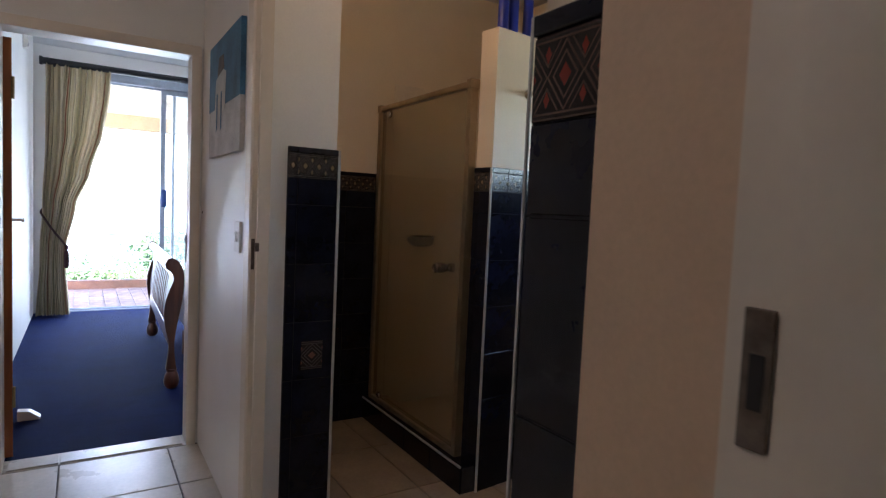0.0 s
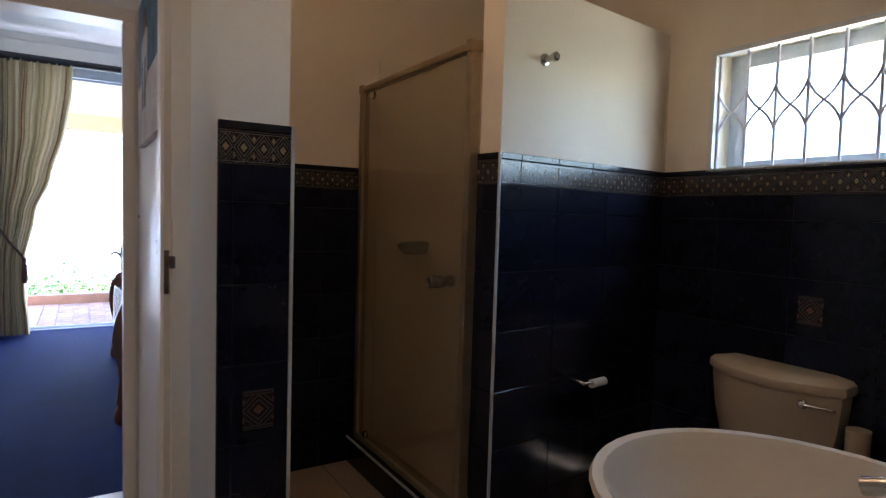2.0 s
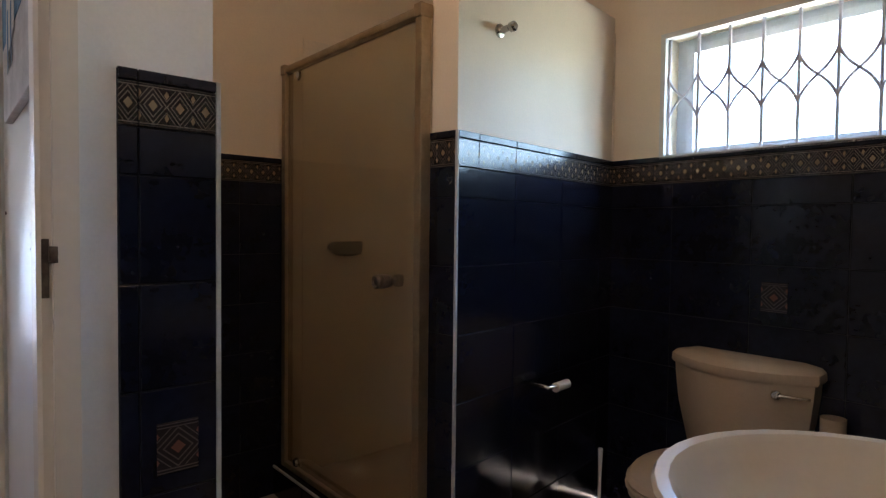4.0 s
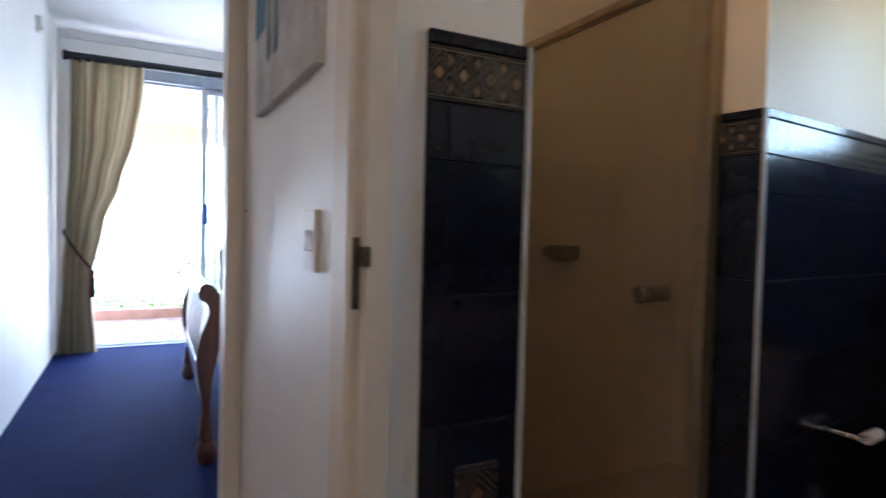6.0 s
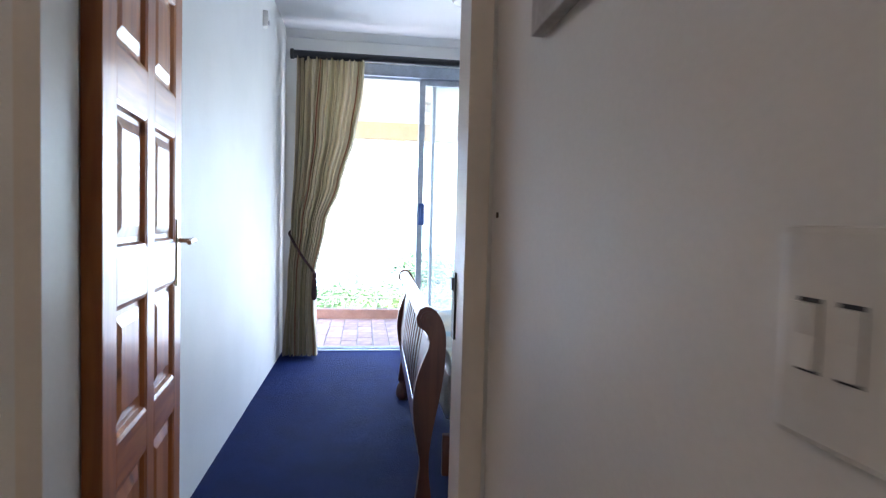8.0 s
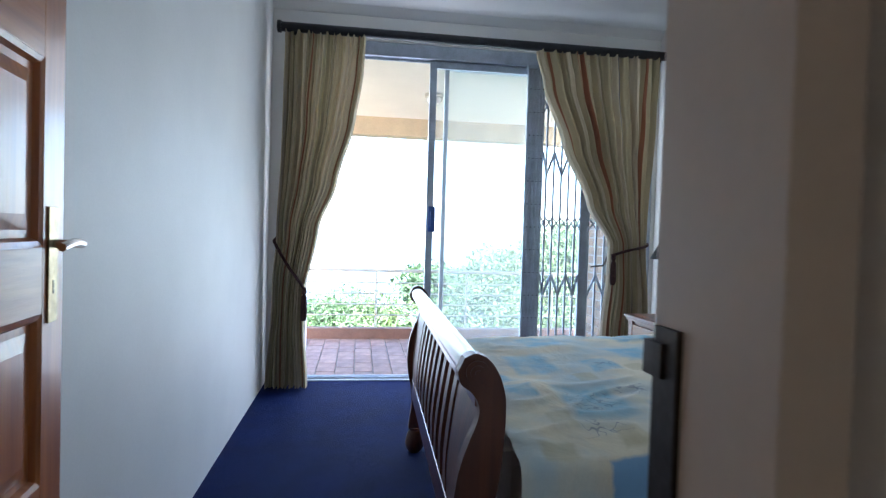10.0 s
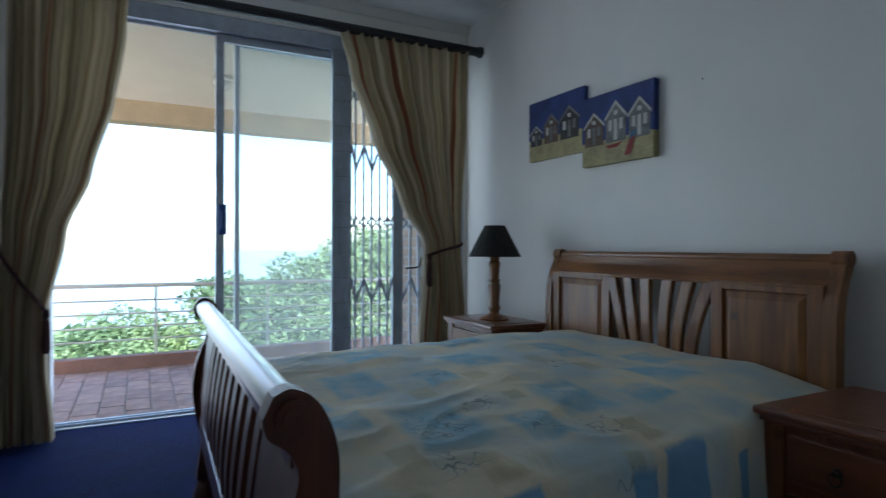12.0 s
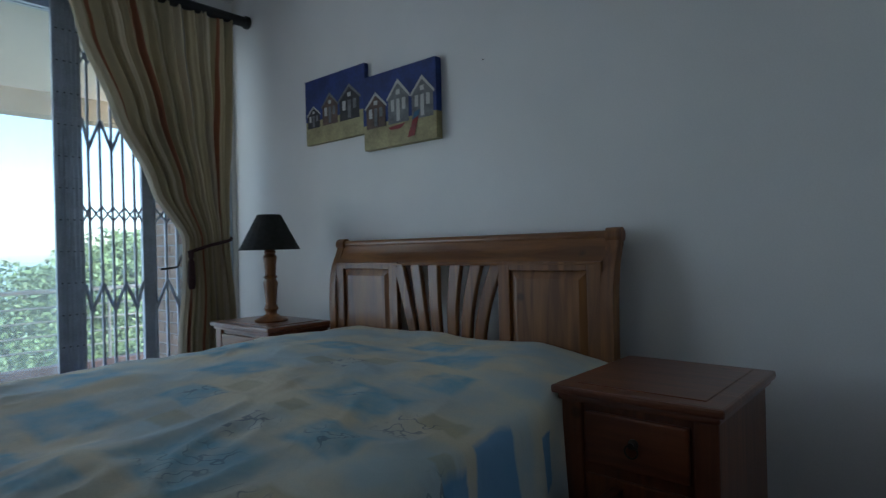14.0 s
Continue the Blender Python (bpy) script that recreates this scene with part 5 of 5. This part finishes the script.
def rounded(w, d, n=18):
    """Outline flat at the back, with short square sides and a bowed front: w half width, d depth."""
    side = d * 0.42
    bow = [(-side - (d - side) * (1 - t * t), w * t) for t in (1 - 2 * i / n for i in range(n + 1))]
    return [(0.0, w)] + bow + [(0.0, -w)]


def loft(bm, outlines):
    rings = [[bm.verts.new(p) for p in o] for o in outlines]
    n = len(rings[0])
    for a, b in zip(rings, rings[1:]):
        for i in range(n):
            bm.faces.new((a[i], a[(i + 1) % n], b[(i + 1) % n], b[i]))
    bm.faces.new(rings[0][::-1])
    bm.faces.new(rings[-1])
    return bm


part("cistern", loft(bmnew(), [[(x - 0.006, y, z) for x, y in rounded(w, d)] for z, w, d in ((0.385, 0.175, 0.13), (0.40, 0.187, 0.145), (0.55, 0.220, 0.165), (0.65, 0.231, 0.172), (0.687, 0.233, 0.174))]), CERAMIC, toilet, smooth=True)
part("cistern_lid", loft(bmnew(), [[(x - 0.004, y, z) for x, y in rounded(w, d)] for z, w, d in ((0.688, 0.240, 0.182), (0.698, 0.246, 0.188), (0.722, 0.244, 0.186), (0.736, 0.230, 0.168), (0.744, 0.18, 0.12))]), CERAMIC, toilet, smooth=True)
lev = part("flush_lever", lathe(bmnew(), [(0.014, 0.0), (0.016, 0.012), (0.010, 0.022), (0.0, 0.023)], (-0.146, -0.145, 0.655), 14, rot=Matrix.Rotation(radians(-90), 4, "Y")), CHROME, toilet, "chrome flush lever", smooth=True)
part("lever_arm", tube(bmnew(), [(-0.163, -0.145, 0.655), (-0.150, -0.19, 0.655), (-0.125, -0.235, 0.652)], [0.007, 0.006, 0.005], 8), CHROME, lev, smooth=True)


def oval(cx, rx, ry, z, n=28):
    return [(cx + rx * math.cos(2 * math.pi * i / n), ry * math.sin(2 * math.pi * i / n), z) for i in range(n)]


part("bowl", loft(bmnew(), [oval(-0.30, 0.16, 0.10, 0.0), oval(-0.30, 0.15, 0.095, 0.04), oval(-0.32, 0.17, 0.11, 0.18), oval(-0.36, 0.23, 0.165, 0.30), oval(-0.385, 0.255, 0.185, 0.365), oval(-0.385, 0.25, 0.182, 0.378)]), CERAMIC, toilet, smooth=True)
part("bowl_neck", boxed(-0.22, -0.12, 0.20, -0.01, 0.12, 0.384, 0.03), CERAMIC, toilet, smooth=True)
part("seat", loft(bmnew(), [oval(-0.385, 0.258, 0.19, 0.380), oval(-0.385, 0.262, 0.194, 0.388), oval(-0.385, 0.258, 0.19, 0.396)]), CERAMIC, toilet, smooth=True)
part("seat_lid", loft(bmnew(), [oval(-0.38, 0.256, 0.188, 0.398), oval(-0.38, 0.262, 0.193, 0.405), oval(-0.38, 0.25, 0.18, 0.420), oval(-0.38, 0.20, 0.13, 0.428)]), CERAMIC, toilet, smooth=True)
spare = thing("spare_roll_holder", (2.735, 1.405, 0.0), "cream holder standing against the tiles beside the toilet", "holder")
part("post", lathe(bmnew(), [(0.06, 0.0), (0.06, 0.012), (0.012, 0.02), (0.012, 0.52)], (-0.07, 0, 0), 18), CHROME, spare, smooth=True)
part("roll", lathe(bmnew(), [(0.012, 0.48), (0.036, 0.48), (0.036, 0.60), (0.012, 0.60)], (-0.07, 0, 0), 22), CERAMIC, spare, smooth=True)
brush = thing("toilet_brush", (2.44, 2.10, 0.0), "white toilet brush in a holder by the tiles", "toilet brush")
part("cup", lathe(bmnew(), [(0.045, 0.0), (0.05, 0.02), (0.042, 0.12), (0.046, 0.13), (0.040, 0.13), (0.036, 0.02)], seg=18), WHITE_CERAMIC, brush, smooth=True)
part("handle", tube(bmnew(), [(0, 0, 0.03), (-0.01, -0.01, 0.22), (-0.014, -0.014, 0.36)], [0.008, 0.006, 0.009], 8), WHITE_CERAMIC, brush, smooth=True)

basin = thing("wash_basin", (1.42, 0.96, 0.0), "ivory ceramic pedestal wash basin with a wide rim", "basin")
BZ = 0.85


def basin_ring(k, z, drop=0.0):
    n = 40
    out = []
    for i in range(n):
        a = 2 * math.pi * i / n
        x, y = 0.295 * k * math.cos(a), 0.325 * k * math.sin(a)
        if y < -0.34 * k:
            y = -0.34 * k
        out.append((x, y + drop, z))
    return out


bm = loft(bmnew(), [basin_ring(0.35, BZ - 0.20, -0.03), basin_ring(0.62, BZ - 0.16, -0.02), basin_ring(0.90, BZ - 0.07), basin_ring(0.985, BZ - 0.02), basin_ring(1.0, BZ - 0.008), basin_ring(0.985, BZ), basin_ring(0.93, BZ - 0.001), basin_ring(0.895, BZ - 0.012), basin_ring(0.85, BZ - 0.04), basin_ring(0.60, BZ - 0.11), basin_ring(0.25, BZ - 0.14), basin_ring(0.05, BZ - 0.145)])
part("bowl", bm, IVORY_CERAMIC, basin, smooth=True)
part("pedestal", lathe(bmnew(), [(0.13, 0.0), (0.125, 0.03), (0.085, 0.15), (0.08, 0.45), (0.12, 0.67)], (0, -0.06, 0), 22), IVORY_CERAMIC, basin, smooth=True)
part("waste", lathe(bmnew(), [(0.02, BZ - 0.146), (0.022, BZ - 0.141), (0.012, BZ - 0.142)], seg=16), CHROME, basin, smooth=True)
bm = lathe(bmnew(), [(0.026, 0.0), (0.026, 0.008), (0.018, 0.014), (0.017, 0.075), (0.024, 0.085), (0.024, 0.105), (0.012, 0.112), (0.0, 0.113)], (-0.02, -0.275, BZ - 0.004), 20)
tube(bm, smooth_line([(-0.02, -0.27, BZ + 0.080), (-0.028, -0.15, BZ + 0.092), (-0.035, -0.075, BZ + 0.072)], 4), 0.012, 10)
part("tap", bm, CHROME, basin, "chrome pillar tap", smooth=True)
bath_lamp = thing("bathroom_light", (1.10, 2.00, 2.65), "small ceiling light fitting in the bathroom", "ceiling light")
part("rose", lathe(bmnew(), [(0.055, 0.0), (0.055, -0.02), (0.02, -0.03), (0.018, -0.10)], seg=18), SWITCH, bath_lamp, smooth=True)
# made-up fitting above the added hall fill
fill_fitting = thing("hall_light", (-0.75, 1.10, 2.65), "made-up ceiling fitting over the added hall fill light", "ceiling light")
part("rose", lathe(bmnew(), [(0.055, 0.0), (0.055, -0.02), (0.02, -0.03), (0.018, -0.10)], seg=18), SWITCH, fill_fitting, smooth=True)

# ---- bathroom window ----
win = tagged(thing("window_1"), "white steel window with a diamond burglar grille", "window", kind="structure")
wy0, wy1, wz0, wz1 = 0.95, 2.055, 1.468, 1.96
part("reveal_frame", box(box(box(boxed(WX - 0.012, wy0, wz0 + 0.012, WX + 0.03, wy0 + 0.02, wz1), WX - 0.012, wy1 - 0.02, wz0 + 0.012, WX + 0.03, wy1, wz1), WX - 0.012, wy0 + 0.02, wz1 - 0.02, WX + 0.03, wy1 - 0.02, wz1), WX - 0.012, wy0, wz0, WX + 0.19, wy1, wz0 + 0.012), PAINT_FRAME, win)
part("window_frame", box(box(box(boxed(WX + 0.13, wy0, wz0 + 0.012, WX + 0.17, wy0 + 0.05, wz1), WX + 0.13, wy1 - 0.05, wz0 + 0.012, WX + 0.17, wy1, wz1), WX + 0.13, wy0 + 0.05, wz1 - 0.05, WX + 0.17, wy1 - 0.05, wz1), WX + 0.13, wy0 + 0.05, wz0 + 0.012, WX + 0.17, wy1 - 0.05, wz0 + 0.05), SASH, win)
part("sash", box(box(boxed(WX + 0.115, wy1 - 0.075, wz0 + 0.03, WX + 0.14, wy1 - 0.045, wz1 - 0.03, 0.002), WX + 0.115, wy0 + 0.045, wz0 + 0.03, WX + 0.14, wy0 + 0.075, wz1 - 0.03, 0.002), WX + 0.115, wy0 + 0.075, wz1 - 0.06, WX + 0.14, wy1 - 0.075, wz1 - 0.03, 0.002), SASH, win, "pale blue-grey casement sash")
pane = part("pane", boxed(WX + 0.148, wy0 + 0.05, wz0 + 0.05, WX + 0.152, wy1 - 0.05, wz1 - 0.05), GLASS, win)
pane.visible_shadow = False
bars = [wy1 - 0.024 - 0.116 * i for i in range(10)]
bx = WX + 0.018
zc, hh = 1.705, 0.068
for y in bars:
    part("bar", tube(bmnew(), [(bx, y, wz0 + 0.012), (bx, y, wz1 - 0.02)], 0.0065, 8), PAINT_BAR, win, smooth=True)
    for s in (1, -1):
        part("weld", prism(bmnew(), [(y - 0.011, zc + s * (hh - 0.004)), (y + 0.011, zc + s * (hh - 0.004)), (y, zc + s * (hh + 0.024))], "x", bx - 0.009, bx - 0.003), PAINT_BAR, win)
# each scroll is one rod that swings from the top of a diamond to the foot of the next
for a, b in zip(bars, bars[1:]):
    for s in (1, -1):
        line = []
        for k in range(13):
            t = k / 12
            w = 1 - 2 * t
            line.append((bx - 0.006, a + (b - a) * t, zc + s * (hh + 0.012) * (0.62 * w + 0.38 * w * abs(w) ** 2.2)))
        part("grille_scroll", tube(bmnew(), line, 0.0052, 6), PAINT_BAR, win)

# ---- patio railing, trees ----
rail = thing("patio_railing", (0, 0, 0), "cream painted steel patio railing with thin horizontal rails", "railing")
for x in np.arange(-2.45, 5.0, 1.01):
    part("post", tube(bmnew(), [(float(x) + 0.06, 9.40, 0.10), (float(x) + 0.06, 9.40, 0.73)], 0.013, 8), RAILING, rail, smooth=True)
for z, r in ((0.735, 0.019), (0.60, 0.008), (0.48, 0.008), (0.36, 0.008), (0.24, 0.008)):
    part("rail", tube(bmnew(), [(-2.5, 9.40, z), (5.0, 9.40, z)], r, 8), RAILING, rail, smooth=True)


def foliage(name, clumps, count, size, material, parent, seed):
    """Many small bent leaves scattered through overlapping clumps, thicker towards their skins."""
    rng = np.random.default_rng(seed)
    vs, fs = [], []
    for cx, cy, cz, r in clumps:
        n = int(count * r * r)
        d = rng.normal(size=(n, 3))
        d /= np.linalg.norm(d, axis=1)[:, None]
        rad = r * (0.55 + 0.5 * rng.random(n) ** 0.6) * (1 + 0.22 * np.sin(d[:, 0] * 5 + seed) * np.cos(d[:, 2] * 6))
        for p, w in zip(d * rad[:, None] * (1, 1, 0.8) + (cx, cy, cz), rng.normal(size=(n, 6))):
            a = w[:3] / np.linalg.norm(w[:3])
            b = np.cross(a, w[3:])
            b /= np.linalg.norm(b)
            s = size * (0.6 + 0.8 * rng.random())
            k = len(vs)
            vs += [tuple(p - a * s), tuple(p + b * s * 0.42), tuple(p + a * s), tuple(p - b * s * 0.42)]
            fs.append((k, k + 1, k + 2, k + 3))
    me = bpy.data.meshes.new(name)
    me.from_pydata(vs, [], fs)
    me.materials.append(material)
    ob = new(name, me)
    ob.parent = parent
    return ob


def tree(x, y, z0, top, spread, material, seed, leaf=0.13, count=620):
    ob = thing("tree", (0, 0, 0), "leafy green broadleaf tree below the patio", "tree", "garden trees")
    rng = np.random.default_rng(seed)
    bm = bmnew()
    mid = (x + 0.2 * rng.normal(), y + 0.2 * rng.normal(), (z0 + top) / 2)
    tube(bm, [(x, y, z0), mid, (x, y, top - spread * 0.5)], [0.16, 0.12, 0.05], 8)
    clumps = []
    for i in range(13):
        a, k = rng.random() * 2 * math.pi, rng.random() ** 0.5
        r = spread * (0.26 + 0.22 * rng.random())
        c = (x + math.cos(a) * k * spread * 0.85, y + math.sin(a) * k * spread * 0.85, top - r * 0.8 - (k ** 1.5) * spread * 0.75 * rng.random() - 0.25 * spread * rng.random())
        clumps.append((*c, r))
        tube(bm, [mid, ((mid[0] + c[0]) / 2, (mid[1] + c[1]) / 2, (mid[2] + c[2]) / 2 + 0.1), c], [0.06, 0.045, 0.015], 6)
    part("trunk", bm, BARK, ob)
    foliage("crown", clumps, count, leaf, material, ob, seed)
    return ob


tree(4.5, 15.0, -6.0, 1.5, 2.0, LEAF, 3, 0.051, 3325)
tree(6.6, 16.5, -6.5, 2.1, 2.4, LEAF, 5, 0.054, 2975)
tree(3.3, 15.5, -6.0, 0.20, 1.25, LEAF_DARK, 7, 0.051, 2975)
tree(0.2, 16.5, -6.5, -0.75, 1.6, LEAF, 9, 0.051, 2975)
tree(-1.6, 15.5, -6.2, -0.50, 1.6, LEAF_DARK, 11, 0.051, 2975)
tree(-3.6, 17.5, -6.6, -0.40, 2.0, LEAF, 13, 0.054, 2450)
tree(1.5, 19.5, -7.0, -0.45, 2.2, LEAF, 15, 0.058, 2100)
tree(8.8, 19.0, -6.8, 2.2, 2.6, LEAF_DARK, 17, 0.088, 1050)
tree(4.2, 12.8, -6.0, 0.15, 1.5, LEAF, 19, 0.048, 3325)
tree(-0.6, 21.0, -7.2, -0.5, 2.2, LEAF_DARK, 21, 0.061, 1925)
tree(3.6, 22.5, -7.2, 0.5, 2.2, LEAF_DARK, 25, 0.095, 875)
far = []
rng = np.random.default_rng(40)
for i in range(90):
    y = 34 + 110 * rng.random()
    x = (rng.random() - 0.42) * y * 1.2
    far.append((float(x), float(y), -6.0 - max(0, y - 12) * 0.16 + 2.0 + 2.5 * rng.random(), 2.2 + 2.2 * rng.random()))
woods = foliage("far_woods", far, 45, 0.42, LEAF_DARK, None, 41)
tagged(woods, "distant green tree tops down the hillside", "woods", kind="stuff")
# tree tops in the garden beside the bathroom window
tree(9.5, 2.2, -6.0, 1.35, 1.9, LEAF, 31, 0.12, 500)

# ---- pieces: tiles, pavers, bricks ----
piece_meshes = {}


def piece_mesh(w, d, h, material, inset=0.0015):
    """A tile, brick or paver with its worn edge: local x across, y out of the wall (front at -y), z up."""
    key = (round(w, 4), round(d, 4), round(h, 4), material.name)
    if key not in piece_meshes:
        a, c = w / 2, h / 2
        vs = [(-a, 0, -c), (a, 0, -c), (a, 0, c), (-a, 0, c), (-a, -d + inset, -c), (a, -d + inset, -c), (a, -d + inset, c), (-a, -d + inset, c),
              (-a + inset, -d, -c + inset), (a - inset, -d, -c + inset), (a - inset, -d, c - inset), (-a + inset, -d, c - inset)]
        fs = [(8, 9, 10, 11), (3, 2, 1, 0)] + [(i, (i + 1) % 4, 4 + (i + 1) % 4, 4 + i) for i in range(4)] + [(4 + i, 4 + (i + 1) % 4, 8 + (i + 1) % 4, 8 + i) for i in range(4)]
        me = bpy.data.meshes.new("piece")
        me.from_pydata(vs, [], fs)
        me.materials.append(material)
        piece_meshes[key] = me
    return piece_meshes[key]


def piece(name, parent, at, turn, w, d, h, material, tilt=0.0):
    ob = new(name, piece_mesh(w, d, h, material))
    ob.location, ob.rotation_euler = at, (tilt, 0, turn)
    ob.parent = parent
    return ob


ROWS_Z = [(0.0, 0.219), (0.219, 0.430), (0.430, 0.641), (0.641, 0.852), (0.852, 1.063), (1.063, 1.274), (1.274, 1.368)]


def tiled(parent, start, turn, length, tile_w, first, joint=0.003, low=0.0, border=None):
    """Field tiles, diamond border and cap on a wall: start is the lower corner at the wall face, turn the heading along it."""
    border = border or BORDER
    ux, uy = math.cos(turn), math.sin(turn)

    def run(wide, offset):
        cuts = [0.0]
        k = offset
        while k < length - 0.01:
            if k > 0.01:
                cuts.append(k)
            k += wide
        return list(zip(cuts, cuts[1:] + [length]))

    bx0, bx1 = sorted((start[0] + 0.004 * uy, start[0] + ux * length + 0.004 * uy)) if abs(ux) > 0.5 else sorted((start[0], start[0] + 0.005 * uy))
    by0, by1 = sorted((start[1], start[1] - 0.005 * ux)) if abs(ux) > 0.5 else sorted((start[1], start[1] + uy * length))
    part("grout_bed", boxed(bx0, by0, 0.0, bx1, by1, 1.474), GROUT, parent)
    for a, b in run(tile_w, first):
        for z0, z1 in ROWS_Z:
            if z1 <= low:
                continue
            m = (a + b) / 2
            piece("tile", parent, (start[0] + ux * m, start[1] + uy * m, (z0 + z1) / 2), turn, b - a - joint, 0.009, z1 - z0 - joint, NAVY_TILE, random.uniform(-0.002, 0.002))
    for a, b in run(0.20, first % 0.20):
        m = (a + b) / 2
        piece("border_tile", parent, (start[0] + ux * m, start[1] + uy * m, 1.411), turn, b - a - 0.002, 0.009, 0.084, border)
        piece("cap_tile", parent, (start[0] + ux * m, start[1] + uy * m, 1.4655), turn, b - a - 0.002, 0.012, 0.021, NAVY_TILE)


EAST, NORTH = -math.pi / 2, 0.0
tiled(hall_wall, (0.815, 2.09), NORTH, 0.188, 0.30, 0.036)
tiled(bath_north, (1.006, 3.248), NORTH, 0.70, 0.30, 0.2)
tiled(screen, (1.738, 2.155), NORTH, 1.035, 0.30, 0.30)
tiled(bath_east, (WX, 2.272), EAST, 1.736, 0.30, 0.276)
tiled(bath_south, (WX - 0.01, 0.530), math.pi, 2.13, 0.30, 0.2)
tiled(screen, (1.744, 2.262), EAST, 0.114, 0.30, 0.2)
tiled(bath_south, (0.613, 0.537), EAST, 0.097, 0.30, 0.2, border=RED_BORDER)
piece("inset_tile", hall_wall, (0.920, 2.0805, 0.730), NORTH, 0.080, 0.003, 0.105, INSET)
piece("inset_tile", bath_east, (WX - 0.0095, 1.614, 0.952), EAST, 0.085, 0.003, 0.105, INSET)
part("corner_trim", boxed(0.6025, 0.5375, 0.0, 0.6048, 0.5415, 1.476, 0.0005), TRIM, bath_south)
for par, x, y in ((hall_wall, 1.0025, 2.0805), (screen, 1.7365, 2.1485)):
    part("corner_trim", boxed(x - 0.005, y - 0.005, 0.0, x + 0.004, y + 0.004, 1.476, 0.0015), TRIM, par)
kerb = setting("shower_kerb", boxed(1.664, 2.160, 0.0, 1.740, 3.246, 0.120), GROUT, "navy tiled kerb under the shower door", "kerb")
for i in range(4):
    a = 2.157 + i * 0.272
    piece("tile", kerb, (1.664, a + 0.136, 0.060), EAST, 0.269, 0.009, 0.117, NAVY_TILE)
    piece("tile", kerb, (1.7025, a + 0.136, 0.1205), EAST, 0.269, 0.0, 0.004, NAVY_TILE)
part("kerb_top", boxed(1.658, 2.160, 0.1205, 1.740, 3.244, 0.129, 0.001), NAVY_TILE, kerb)
part("corner_trim", boxed(1.652, 2.160, 0.122, 1.660, 3.244, 0.131, 0.001), TRIM, kerb)


def floor_tiles(parent, xs, ys, joint, high, material, thick=0.006):
    for x0, x1 in zip(xs, xs[1:]):
        for y0, y1 in zip(ys, ys[1:]):
            ob = new("floor_tile", piece_mesh(x1 - x0 - joint, thick, y1 - y0 - joint, material))
            ob.location, ob.rotation_euler = ((x0 + x1) / 2, (y0 + y1) / 2, high - thick), (-math.pi / 2, 0, 0)
            ob.parent = parent


bath_floor = bpy.data.objects["floor_bathroom"]
TILE_YS = [-1.6, -1.19, -0.69, -0.19, 0.31, 0.81, 1.31, 1.81, 2.31, 2.81, 3.244]
floor_tiles(bath_floor, [-2.6, -2.19, -1.73, -1.27, -0.81, -0.345, 0.117, 0.58, 0.745], TILE_YS, 0.007, 0.0015, FLOOR_TILE)
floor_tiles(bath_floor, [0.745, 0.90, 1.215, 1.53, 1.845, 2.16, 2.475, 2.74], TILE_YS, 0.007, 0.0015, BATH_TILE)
floor_tiles(bpy.data.objects["threshold"], [-0.088, 0.117, 0.655], [3.262, 3.385], 0.007, 0.0052, FLOOR_TILE)

row = 0
x = -1.0
while x < 3.0:
    y = 7.67 + (0.16 if row % 2 else 0.0) - 0.32
    while y < 9.34:
        a, b = max(y, 7.645), min(y + 0.32, 9.338)
        if b - a > 0.03:
            ob = new("paver", piece_mesh(0.150, 0.012, b - a - 0.008, PAVER))
            ob.location, ob.rotation_euler = (x + 0.079, (a + b) / 2, PZ - 0.012 + random.uniform(-0.001, 0.001)), (-math.pi / 2, 0, 0)
            ob.parent = patio
        y += 0.32
    x += 0.158
    row += 1
for k in range(34):
    z = 0.0 + k * 0.078
    for i in range(3):
        y0 = 7.672 + i * 0.232 - (0.116 if k % 2 else 0)
        a, b = max(y0, 7.672), min(y0 + 0.222, 8.10)
        if b - a > 0.03:
            piece("brick", brick_pier, (2.52, (a + b) / 2, z + 0.034), EAST, b - a, 0.010, 0.067, BRICK)
    for i in range(3):
        piece("brick", brick_pier, (2.60 + i * 0.19 + (0.05 if k % 2 else 0), 7.672, z + 0.034), NORTH, 0.18, 0.010, 0.067, BRICK)
